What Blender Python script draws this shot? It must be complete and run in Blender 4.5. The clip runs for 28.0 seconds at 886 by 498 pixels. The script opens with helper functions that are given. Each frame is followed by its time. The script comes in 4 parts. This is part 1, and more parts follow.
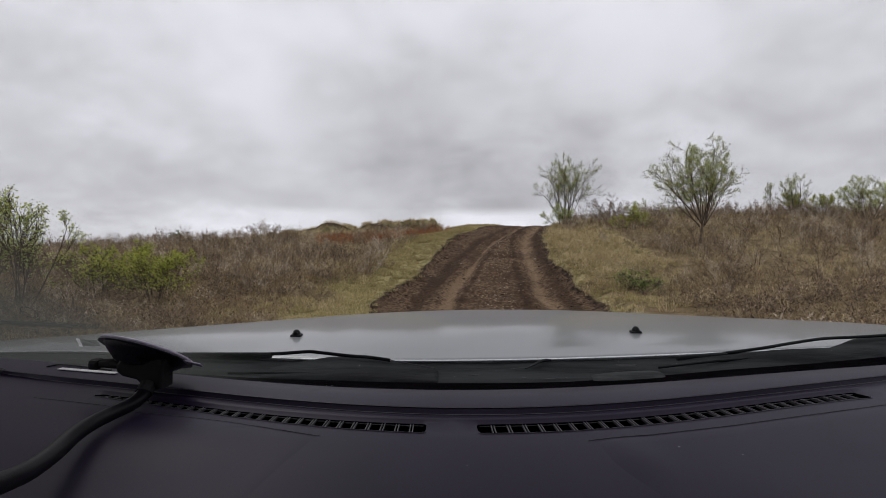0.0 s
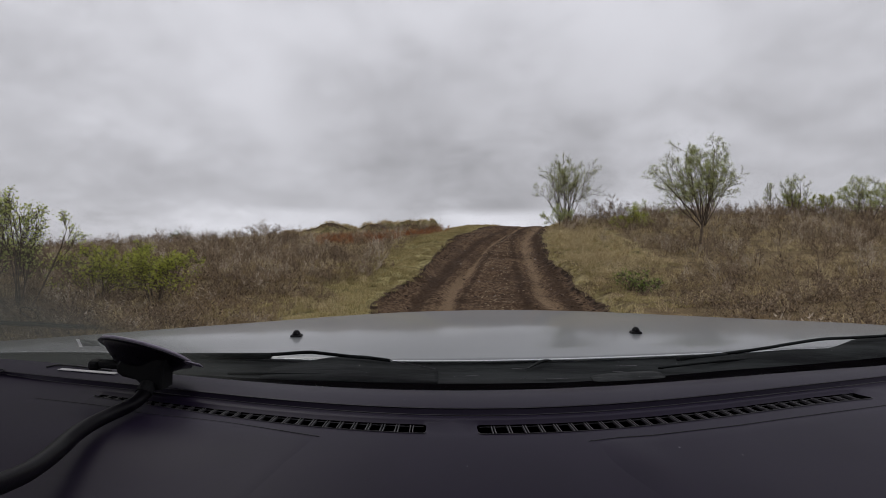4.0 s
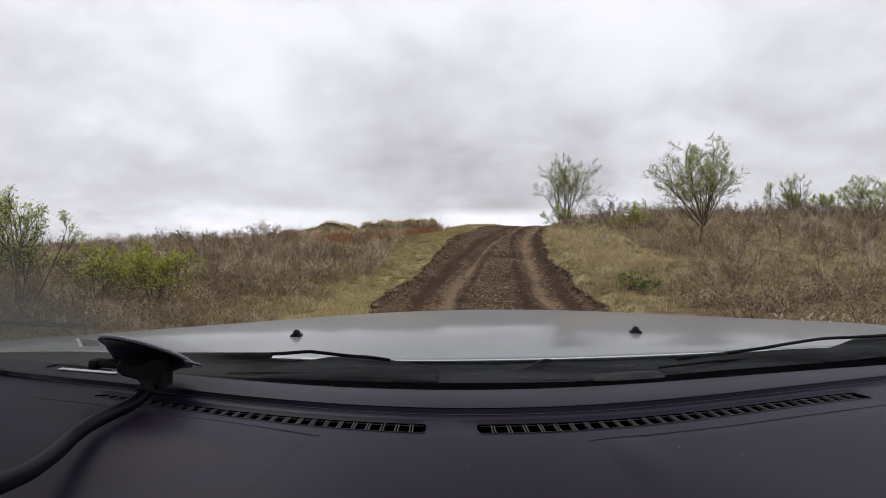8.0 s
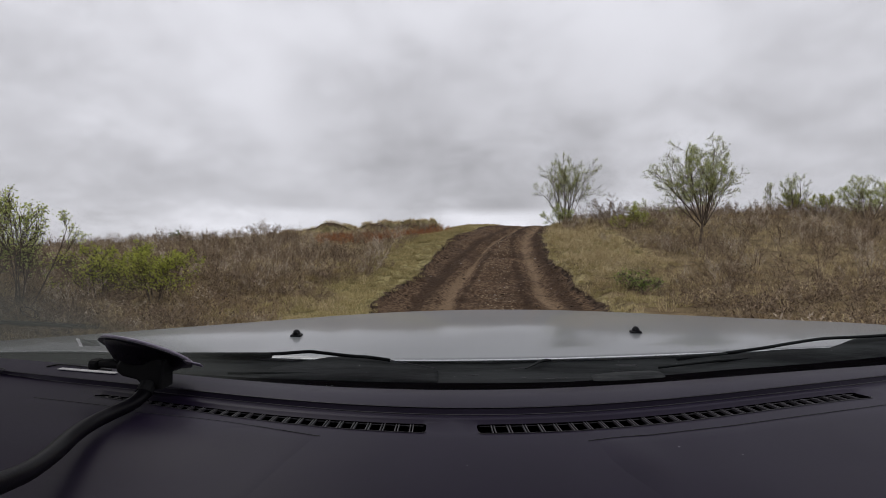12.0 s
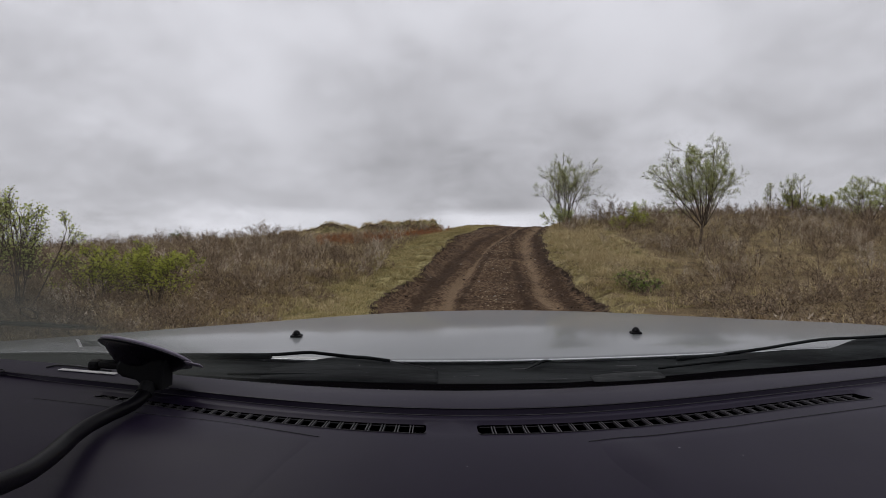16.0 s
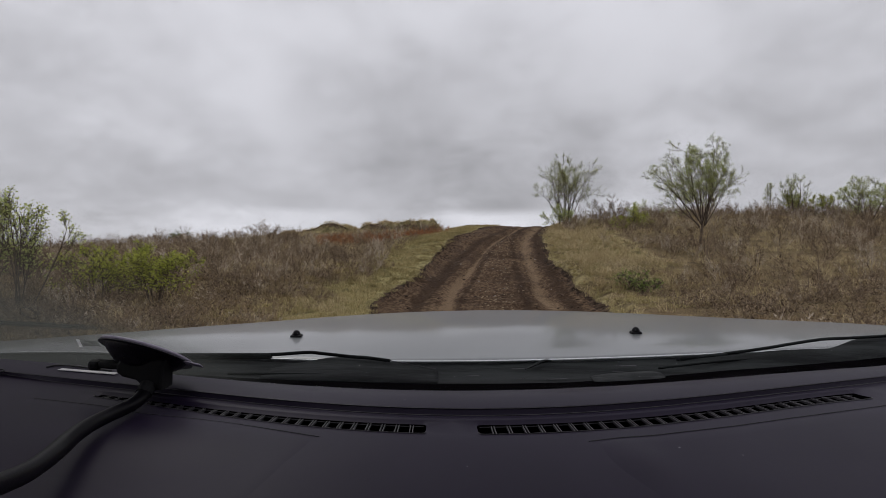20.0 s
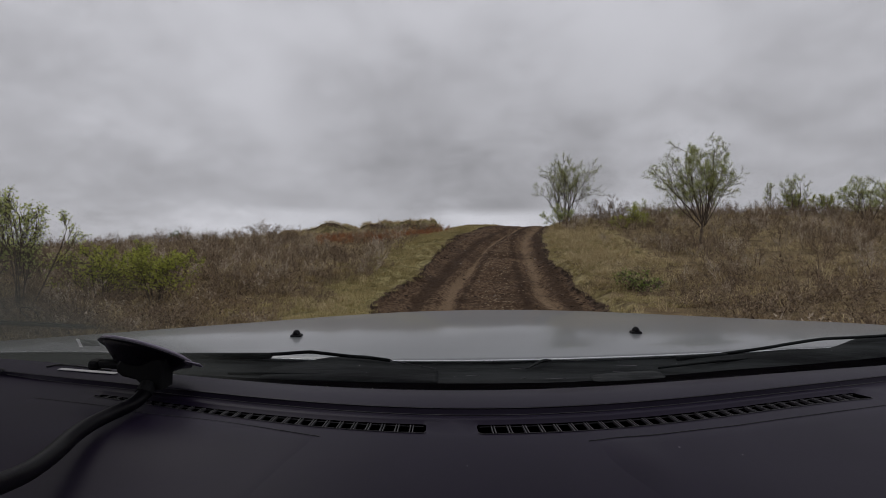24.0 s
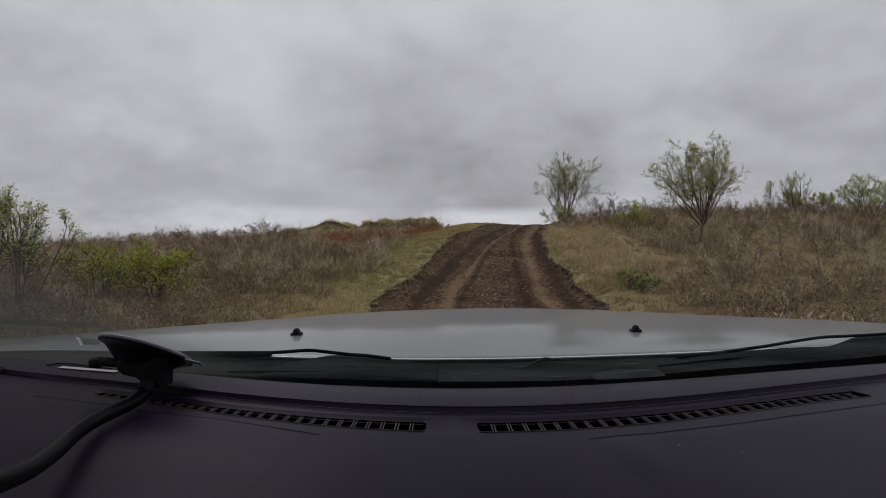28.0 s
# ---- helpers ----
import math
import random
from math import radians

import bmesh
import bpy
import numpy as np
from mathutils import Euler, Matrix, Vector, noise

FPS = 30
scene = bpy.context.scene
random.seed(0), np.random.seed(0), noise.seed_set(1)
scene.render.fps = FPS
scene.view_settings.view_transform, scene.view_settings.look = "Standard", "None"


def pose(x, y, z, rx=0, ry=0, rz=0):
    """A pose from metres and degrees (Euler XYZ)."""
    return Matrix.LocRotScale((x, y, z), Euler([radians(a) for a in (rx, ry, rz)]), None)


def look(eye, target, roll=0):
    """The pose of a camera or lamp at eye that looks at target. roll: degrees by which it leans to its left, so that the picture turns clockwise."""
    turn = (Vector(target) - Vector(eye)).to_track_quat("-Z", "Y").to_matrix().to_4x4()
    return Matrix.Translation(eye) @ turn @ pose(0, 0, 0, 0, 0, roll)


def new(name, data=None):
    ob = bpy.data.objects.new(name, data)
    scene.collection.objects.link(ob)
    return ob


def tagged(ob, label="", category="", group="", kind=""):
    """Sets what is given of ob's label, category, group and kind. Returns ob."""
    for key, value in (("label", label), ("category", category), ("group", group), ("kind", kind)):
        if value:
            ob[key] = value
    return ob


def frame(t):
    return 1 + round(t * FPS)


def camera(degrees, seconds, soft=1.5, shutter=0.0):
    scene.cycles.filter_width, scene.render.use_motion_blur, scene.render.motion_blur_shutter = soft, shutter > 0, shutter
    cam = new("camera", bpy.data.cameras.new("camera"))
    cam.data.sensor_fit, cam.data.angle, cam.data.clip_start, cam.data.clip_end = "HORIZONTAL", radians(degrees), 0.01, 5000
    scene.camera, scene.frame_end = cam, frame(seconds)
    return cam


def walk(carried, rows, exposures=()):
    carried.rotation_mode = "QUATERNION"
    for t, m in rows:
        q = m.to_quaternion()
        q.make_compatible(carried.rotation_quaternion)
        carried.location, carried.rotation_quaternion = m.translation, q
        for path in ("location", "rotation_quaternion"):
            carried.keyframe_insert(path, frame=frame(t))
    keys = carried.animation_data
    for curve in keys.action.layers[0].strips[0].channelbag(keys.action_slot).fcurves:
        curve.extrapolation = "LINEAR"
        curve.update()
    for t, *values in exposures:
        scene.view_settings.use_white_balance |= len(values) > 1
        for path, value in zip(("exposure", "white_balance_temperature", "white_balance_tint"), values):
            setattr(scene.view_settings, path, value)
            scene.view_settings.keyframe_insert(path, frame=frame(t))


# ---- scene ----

# Plan, in metres: the car stands at the origin on the foot of a rise and looks up the muddy track (+y ahead, +x right).
# The eye is inside the cab, 1.40 m over the ground; the car is pitched 4 degrees up by the slope.
CAR = pose(0, 0, 0, 4.0, 0, 0)
EYE = CAR @ pose(0, 0, 1.40, 90 - 2.076, 0, 0)

# ---- camera and its way ----
cam = camera(85.0, 28.0, soft=0.6)
# the camera shakes a little in its mount: seconds, degrees of pitch
SHAKE = ((0.0, 0.0), (1.0, 0.07), (2.0, -0.06), (3.0, 0.06), (3.5, 0.06), (7.0, -0.04), (8.0, 0.0), (10.5, 0.07), (12.0, 0.0), (12.5, 0.07), (14.5, 0.09), (16.5, 0.08), (20.5, 0.07), (23.0, 0.0), (24.5, 0.05), (26.0, 0.0), (27.5, 0.0), (28.0, -0.16))
rows = [(t, EYE @ pose(0, 0, 0, a, 0, 0)) for t, a in SHAKE]
walk(cam, rows, exposures=((0.0, 0.0), (1.0, 0.1), (2.0, 0.25), (3.0, -0.05), (6.0, -0.25), (7.0, 0.0), (8.0, 0.3), (9.0, 0.4), (10.0, 0.42), (11.0, 0.06), (12.0, -0.02), (15.0, -0.1), (17.0, -0.2), (20.0, -0.2), (23.0, -0.4), (25.0, -0.54), (26.0, -0.35), (28.0, -0.44)))


# ---- node helpers ----
class Nodes:
    """A short way to write node trees."""

    def __init__(self, tree):
        self.tree = tree
        tree.nodes.clear()

    def add(self, kind, inputs=None):
        return self.fill(self.tree.nodes.new("ShaderNode" + kind), inputs or {})

    def fill(self, n, inputs):
        for k, v in inputs.items():
            if isinstance(v, bpy.types.NodeSocket):
                self.tree.links.new(v, n.inputs[k])
            else:
                n.inputs[k].default_value = v
        return n

    def math(self, op, a, b=0.0, clamp=False):
        n = self.add("Math")
        n.operation, n.use_clamp = op, clamp
        return self.fill(n, {0: a, 1: b}).outputs[0]

    def vmath(self, op, a, b=(0, 0, 0)):
        n = self.add("VectorMath")
        n.operation = op
        self.fill(n, {0: a, 1: b})
        return n.outputs["Value"] if op in ("DISTANCE", "DOT_PRODUCT", "LENGTH") else n.outputs[0]

    def mix(self, fac, a, b, blend="MIX"):
        n = self.add("Mix")
        n.data_type, n.blend_type = "RGBA", blend
        a, b = ((*v, 1)[:4] if isinstance(v, tuple) else v for v in (a, b))
        return self.fill(n, {0: fac, 6: a, 7: b}).outputs[2]

    def attribute(self, key):
        n = self.add("Attribute")
        n.attribute_name = key
        return n.outputs["Fac"]

    def noise(self, vec, scale, detail=4.0, rough=0.55, distort=0.0):
        n = self.add("TexNoise", {"Scale": scale, "Detail": detail, "Roughness": rough, "Distortion": distort})
        self.tree.links.new(vec, n.inputs["Vector"])
        return n.outputs[0]

    def ramp(self, v, lo, hi, to_lo=0.0, to_hi=1.0):
        n = self.add("MapRange", {1: lo, 2: hi, 3: to_lo, 4: to_hi})
        n.interpolation_type = "SMOOTHSTEP"
        return self.fill(n, {0: v}).outputs[0]


# ---- world: an overcast sky ----
world = bpy.data.worlds.new("overcast_sky")
scene.world = world
world.use_nodes = True
N = Nodes(world.node_tree)
way = N.add("TexCoord").outputs["Generated"]
sep = N.add("SeparateXYZ", {0: way})
up = sep.outputs[2]
flat = N.math("ADD", N.math("MAXIMUM", up, 0.0), 0.42)
deck = N.add("CombineXYZ", {0: N.math("DIVIDE", sep.outputs[0], flat), 1: N.math("DIVIDE", sep.outputs[1], flat), 2: 0.3}).outputs[0]
big = N.noise(deck, 1.1, 6.0, 0.55, 0.1)
fine = N.noise(deck, 3.6, 8.0, 0.6, 0.2)
cover = N.math("ADD", N.math("MULTIPLY", big, 0.62), N.math("MULTIPLY", fine, 0.38))
light = N.ramp(cover, 0.34, 0.66)


def cloud_lobe(x, y, z, size):
    """A soft round part of the sky about one direction."""
    c = Vector((x, y, z)).normalized()
    n = N.vmath("DISTANCE", N.vmath("ADD", way, N.add("CombineXYZ", {0: N.math("MULTIPLY", N.math("SUBTRACT", fine, 0.5), 0.30), 1: 0.0, 2: N.math("MULTIPLY", N.math("SUBTRACT", big, 0.5), 0.2)}).outputs[0]), tuple(c))
    return N.ramp(n, size, 0.0)


dark = N.math("ADD", N.math("MULTIPLY", cloud_lobe(-0.17, 1, 0.225, 0.42), 0.62), N.math("MULTIPLY", cloud_lobe(0.18, 1, 0.26, 0.4), 0.6))
dark = N.math("ADD", dark, N.math("MULTIPLY", cloud_lobe(0.85, 1, 0.30, 0.70), 0.50))
dark = N.math("ADD", dark, N.math("MULTIPLY", cloud_lobe(-0.85, 1, 0.14, 0.45), 0.45))
light = N.math("SUBTRACT", N.math("ADD", N.math("MULTIPLY", light, 0.52), 0.47), N.math("MULTIPLY", dark, 0.62))
low = N.ramp(up, 0.122, 0.098)
rim = N.math("ADD", N.math("MULTIPLY", cloud_lobe(-0.30, 1, 0.10, 0.28), 0.38), N.math("MULTIPLY", cloud_lobe(0.10, 1, 0.08, 0.26), 0.6))
light = N.math("ADD", light, N.math("MULTIPLY", low, rim), True)
tone = N.mix(light, (0.262, 0.257, 0.277), (0.660, 0.655, 0.712))
crown = N.ramp(up, 0.5, 0.95, 1.0, 1.5)
tone = N.vmath("SCALE", tone)
N.tree.links.new(crown, tone.node.inputs["Scale"])
ground_tone = N.mix(N.ramp(up, -0.01, -0.06), tone, (0.05, 0.048, 0.045))
air = N.add("TexSky")
air.sky_type, air.sun_disc, air.sun_elevation, air.sun_rotation = "NISHITA", False, radians(50), radians(-37)
sky = air.outputs[0]
clear = N.add("Background", {0: sky, 1: 0.05})
clouds = N.add("Background", {0: ground_tone, 1: 1.42})
N.add("OutputWorld", {0: N.add("MixShader", {0: 0.97, 1: clear.outputs[0], 2: clouds.outputs[0]}).outputs[0]})

sun = new("sun", bpy.data.lights.new("sun", "SUN"))
sun.data.energy, sun.data.angle, sun.data.color = 0.6, radians(30), (1.0, 0.97, 0.93)
sun.matrix_world = look((-30, 40, 60), (0, 0, 0))


# ---- materials ----
def surface(name, a, b, scale=8.0, rough=0.85, fine_scale=90.0, bump=0.3, bump_dist=0.01, metal=0.0, island=0.0, coat=0.0, spec=0.5, thin=0.0, dust=0.0, drawn=None):
    """Two colours mixed by coarse and fine noise, with relief; island: how far pieces differ from one another."""
    m = bpy.data.materials.new(name)
    m.use_nodes = True
    n = Nodes(m.node_tree)
    at = n.add("TexCoord").outputs["Object"]
    if drawn:
        at = n.vmath("MULTIPLY", at, drawn)
    c1, c2 = n.noise(at, scale, 5.0), n.noise(at, fine_scale, 3.0)
    f = n.ramp(n.math("ADD", n.math("MULTIPLY", c1, 0.65), n.math("MULTIPLY", c2, 0.35)), 0.36, 0.64)
    if island:
        r = n.add("NewGeometry").outputs["Random Per Island"]
        f = n.math("ADD", n.math("MULTIPLY", f, 1 - island), n.math("MULTIPLY", r, island))
    col = n.mix(f, a, b)
    if dust:
        dots = n.add("TexVoronoi", {"Vector": at, "Scale": 26.0, "Randomness": 1.0}).outputs["Distance"]
        col = n.mix(n.ramp(dots, 0.034, 0.020, 0.0, dust), col, (0.30, 0.29, 0.30))
        col = n.mix(n.ramp(n.noise(at, 2.6, 3), 0.50, 0.72, 0.0, 0.35 * dust), col, (0.045, 0.042, 0.046))
    rg = n.math("ADD", n.math("MULTIPLY", c2, 0.2), rough - 0.1)
    p = n.add("BsdfPrincipled", {"Base Color": col, "Roughness": rg, "Metallic": metal, "Coat Weight": coat, "Coat Roughness": 0.08, "Specular IOR Level": spec})
    if bump:
        h = n.math("ADD", c2, n.math("MULTIPLY", c1, 0.6))
        n.tree.links.new(n.add("Bump", {"Strength": bump, "Distance": bump_dist, "Height": h}).outputs[0], p.inputs["Normal"])
    out = p.outputs[0]
    if thin:
        tr = n.add("BsdfTranslucent", {"Color": col})
        out = n.add("MixShader", {0: thin, 1: p.outputs[0], 2: tr.outputs[0]}).outputs[0]
    n.add("OutputMaterial", {0: out})
    return m


M_SILVER = surface("silver_car_paint", (0.120, 0.127, 0.130), (0.142, 0.149, 0.152), 3, 0.42, 400, 0.0, 0.0005, metal=0.2, coat=0.5)
# Wheel rim silver; on the bonnet lip its paleness stands in for reflected sky.
M_LIP = surface("rim_silver_and_lip_glint", (0.48, 0.49, 0.50), (0.55, 0.56, 0.57), 3, 0.3, 400, 0.0, metal=0.6)
M_DASH = surface("grained_dash_plastic", (0.0088, 0.0056, 0.0148), (0.0132, 0.0090, 0.0216), 5, 0.38, 900, 0.10, 0.0005, spec=0.068, dust=0.4)
M_PAD = surface("grained_pad_plastic", (0.0088, 0.0056, 0.0148), (0.0132, 0.0090, 0.0216), 5, 0.38, 900, 0.10, 0.0005, spec=0.068, dust=0.4)
M_DARK = surface("black_plastic", (0.005, 0.005, 0.006), (0.010, 0.010, 0.011), 20, 0.6, 600, 0.1, 0.0005, spec=0.18)
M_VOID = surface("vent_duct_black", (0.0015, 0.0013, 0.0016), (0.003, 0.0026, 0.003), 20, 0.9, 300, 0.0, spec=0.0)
M_SLAT = surface("vent_slat_plastic", (0.015, 0.013, 0.017), (0.024, 0.021, 0.026), 20, 0.5, 300, 0.05, 0.0004)
M_COWL = surface("weathered_cowl_plastic", (0.003, 0.0036, 0.0038), (0.020, 0.0225, 0.0225), 34, 0.8, 260, 0.5, 0.001, spec=0.05, dust=0.3, drawn=(0.16, 1.0, 1.0))
M_BLADE = surface("worn_grey_rubber", (0.014, 0.015, 0.0155), (0.040, 0.042, 0.042), 60, 0.8, 300, 0.2, 0.001, spec=0.05, drawn=(0.3, 1.0, 1.0))
M_RUBBER = surface("black_rubber", (0.006, 0.006, 0.007), (0.012, 0.012, 0.012), 30, 0.65, 300, 0.1, 0.0005)
M_ARM = surface("satin_black_arm", (0.0024, 0.0020, 0.0032), (0.0042, 0.0036, 0.0055), 30, 0.34, 500, 0.1, 0.0004, spec=0.12)
M_CUP = surface("black_cup", (0.006, 0.005, 0.007), (0.010, 0.008, 0.012), 30, 0.3, 300, 0.0)
M_LILAC = surface("clear_lilac_plastic", (0.22, 0.19, 0.26), (0.32, 0.28, 0.36), 30, 0.25, 300, 0.0)
M_LABEL = surface("paper_label", (0.50, 0.49, 0.50), (0.66, 0.65, 0.66), 60, 0.6, 500, 0.0)
M_PAPER = surface("thin_white_paper", (0.70, 0.70, 0.71), (0.82, 0.82, 0.83), 60, 0.7, 500, 0.0, thin=0.8)
M_FILM = surface("grey_film", (0.22, 0.23, 0.22), (0.30, 0.31, 0.30), 60, 0.5, 500, 0.0, thin=0.6)
M_LINING = surface("grey_cab_lining", (0.20, 0.195, 0.19), (0.26, 0.255, 0.25), 6, 0.9, 300, 0.2, 0.002)
M_TYRE = surface("tyre_rubber", (0.012, 0.012, 0.012), (0.03, 0.028, 0.025), 12, 0.85, 120, 0.4, 0.004)

M_GRASS_DRY = surface("dry_grass", (0.33, 0.25, 0.132), (0.60, 0.50, 0.30), 1.2, 0.8, 30, 0.0, island=0.5, thin=0.25, spec=0.1)
M_GRASS_GREEN = surface("fresh_grass", (0.215, 0.178, 0.076), (0.53, 0.44, 0.225), 1.0, 0.75, 30, 0.0, island=0.5, thin=0.25, spec=0.1)
M_TUSSOCK = surface("olive_tan_tussock", (0.22, 0.165, 0.080), (0.66, 0.53, 0.31), 1.6, 0.85, 30, 0.0, island=0.5, thin=0.2, spec=0.1)
M_LITTER = surface("brown_grass_litter", (0.11, 0.076, 0.042), (0.40, 0.30, 0.17), 1.4, 0.85, 30, 0.0, island=0.6, thin=0.15, spec=0.1)
M_TWIG = surface("bare_willow_twigs", (0.058, 0.040, 0.028), (0.35, 0.265, 0.180), 0.8, 0.8, 40, 0.0, island=0.85, spec=0.1)
M_TWIG_PALE = surface("pale_dead_twigs", (0.26, 0.215, 0.16), (0.58, 0.49, 0.38), 0.8, 0.8, 40, 0.0, island=0.5, spec=0.1)
M_TWIG_RED = surface("rust_brown_twigs", (0.22, 0.085, 0.035), (0.38, 0.17, 0.08), 0.8, 0.8, 40, 0.0, island=0.5, spec=0.1)
M_BARK = surface("grey_brown_bark", (0.06, 0.045, 0.035), (0.15, 0.12, 0.095), 12, 0.9, 70, 0.5, 0.004, spec=0.1)
M_LEAF = surface("young_birch_leaves", (0.24, 0.30, 0.080), (0.62, 0.65, 0.26), 3, 0.6, 60, 0.0, island=0.6, thin=0.5, spec=0.25)
M_LEAF_YELLOW = surface("yellow_green_willow_leaves", (0.20, 0.24, 0.035), (0.50, 0.51, 0.105), 3, 0.6, 60, 0.0, island=0.6, thin=0.4, spec=0.25)
M_LEAF_DARK = surface("dark_green_leaves", (0.055, 0.105, 0.022), (0.14, 0.21, 0.05), 3, 0.6, 60, 0.0, island=0.6, thin=0.3, spec=0.25)
M_LEAF_HERB = surface("fresh_herb_leaves", (0.14, 0.21, 0.045), (0.34, 0.42, 0.12), 3, 0.6, 60, 0.0, island=0.6, thin=0.4, spec=0.2)
M_CLOD = surface("dark_soil_clods", (0.024, 0.016, 0.012), (0.105, 0.074, 0.052), 9, 0.9, 60, 0.6, 0.01, spec=0.1)
M_STONE = surface("small_grey_stones", (0.14, 0.13, 0.12), (0.30, 0.28, 0.26), 12, 0.8, 90, 0.3, 0.004)
M_HILL = surface("dark_far_hillside", (0.050, 0.055, 0.066), (0.105, 0.100, 0.098), 0.004, 0.95, 0.03, 0.0)
M_STEEL = surface("galvanised_steel", (0.25, 0.25, 0.26), (0.36, 0.36, 0.37), 4, 0.55, 40, 0.0, metal=0.6)


def ground_material():
    """Tussocky soil and dry litter, with greener turf by the track."""
    m = bpy.data.materials.new("dry_turf_ground")
    m.use_nodes = True
    n = Nodes(m.node_tree)
    at = n.add("TexCoord").outputs["Object"]
    c1, c2, c3 = n.noise(at, 0.35, 4), n.noise(at, 5.0, 5), n.noise(at, 60.0, 3)
    dry = n.mix(n.ramp(c2, 0.35, 0.65), (0.062, 0.043, 0.024), (0.170, 0.125, 0.068))
    dry = n.mix(n.ramp(c3, 0.40, 0.7), dry, (0.28, 0.215, 0.118))
    turf = n.mix(n.ramp(c2, 0.35, 0.65), (0.15, 0.129, 0.053), (0.365, 0.312, 0.150))
    pale = n.mix(n.ramp(c2, 0.38, 0.62), (0.12, 0.100, 0.046), (0.38, 0.32, 0.165))
    g = n.attribute("green")
    col = n.mix(n.ramp(n.math("ADD", g, n.math("MULTIPLY", n.math("SUBTRACT", c2, 0.5), 0.6)), 0.35, 0.7), dry, turf)
    col = n.mix(n.ramp(n.math("ADD", n.attribute("straw"), n.math("MULTIPLY", n.math("SUBTRACT", c2, 0.5), 0.7)), 0.35, 0.65), col, pale)
    col = n.mix(n.ramp(c1, 0.55, 0.7, 0.0, 0.5), col, (0.16, 0.105, 0.058))
    soil = n.mix(n.ramp(c2, 0.38, 0.66), (0.020, 0.0125, 0.0085), (0.095, 0.065, 0.043))
    worn = n.math("ADD", n.attribute("worn"), n.math("ADD", n.math("MULTIPLY", n.math("SUBTRACT", c2, 0.5), 1.1), n.math("MULTIPLY", n.math("SUBTRACT", c3, 0.5), 0.5)))
    col = n.mix(n.ramp(worn, 0.42, 0.56), col, soil)
    p = n.add("BsdfPrincipled", {"Base Color": col, "Roughness": 0.95, "Specular IOR Level": 0.08})
    h = n.math("ADD", c2, n.math("MULTIPLY", c3, 0.5))
    n.tree.links.new(n.add("Bump", {"Strength": 0.8, "Distance": 0.06, "Height": h}).outputs[0], p.inputs["Normal"])
    n.add("OutputMaterial", {0: p.outputs[0]})
    return m


def mud_material():
    """Dark trodden soil, lighter and smoother where wheels have pressed it."""
    m = bpy.data.materials.new("muddy_track_soil")
    m.use_nodes = True
    n = Nodes(m.node_tree)
    at = n.add("TexCoord").outputs["Object"]
    c1, c2, c3 = n.noise(at, 1.3, 4), n.noise(at, 14.0, 5, 0.65), n.noise(at, 70.0, 3)
    soil = n.mix(n.ramp(c2, 0.38, 0.66), (0.060, 0.037, 0.0235), (0.165, 0.112, 0.071))
    soil = n.mix(n.ramp(c3, 0.60, 0.75, 0.0, 0.6), soil, (0.16, 0.12, 0.080))
    soil = n.mix(n.ramp(n.noise(at, 0.9, 3), 0.46, 0.60, 0.0, 0.5), soil, (0.042, 0.0265, 0.0175))
    soil = n.mix(n.ramp(n.math("ADD", n.attribute("damp"), n.math("MULTIPLY", n.math("SUBTRACT", n.noise(at, 2.2, 4), 0.5), 1.2)), 0.30, 0.75, 0.0, 0.70), soil, (0.036, 0.0225, 0.0150))
    press = n.attribute("pressed")
    f = n.ramp(n.math("ADD", press, n.math("ADD", n.math("MULTIPLY", n.math("SUBTRACT", c1, 0.5), 1.5), n.math("MULTIPLY", n.math("SUBTRACT", c2, 0.5), 1.3))), 0.45, 0.95)
    col = n.mix(n.math("MULTIPLY", f, 0.70), soil, (0.215, 0.150, 0.094))
    p = n.add("BsdfPrincipled", {"Base Color": col, "Roughness": n.ramp(c1, 0.3, 0.7, 0.80, 0.98), "Specular IOR Level": 0.03})
    h = n.math("ADD", n.math("MULTIPLY", c2, n.math("SUBTRACT", 1.2, f)), n.math("MULTIPLY", c3, 0.35))
    n.tree.links.new(n.add("Bump", {"Strength": 0.9, "Distance": 0.05, "Height": h}).outputs[0], p.inputs["Normal"])
    n.add("OutputMaterial", {0: p.outputs[0]})
    return m


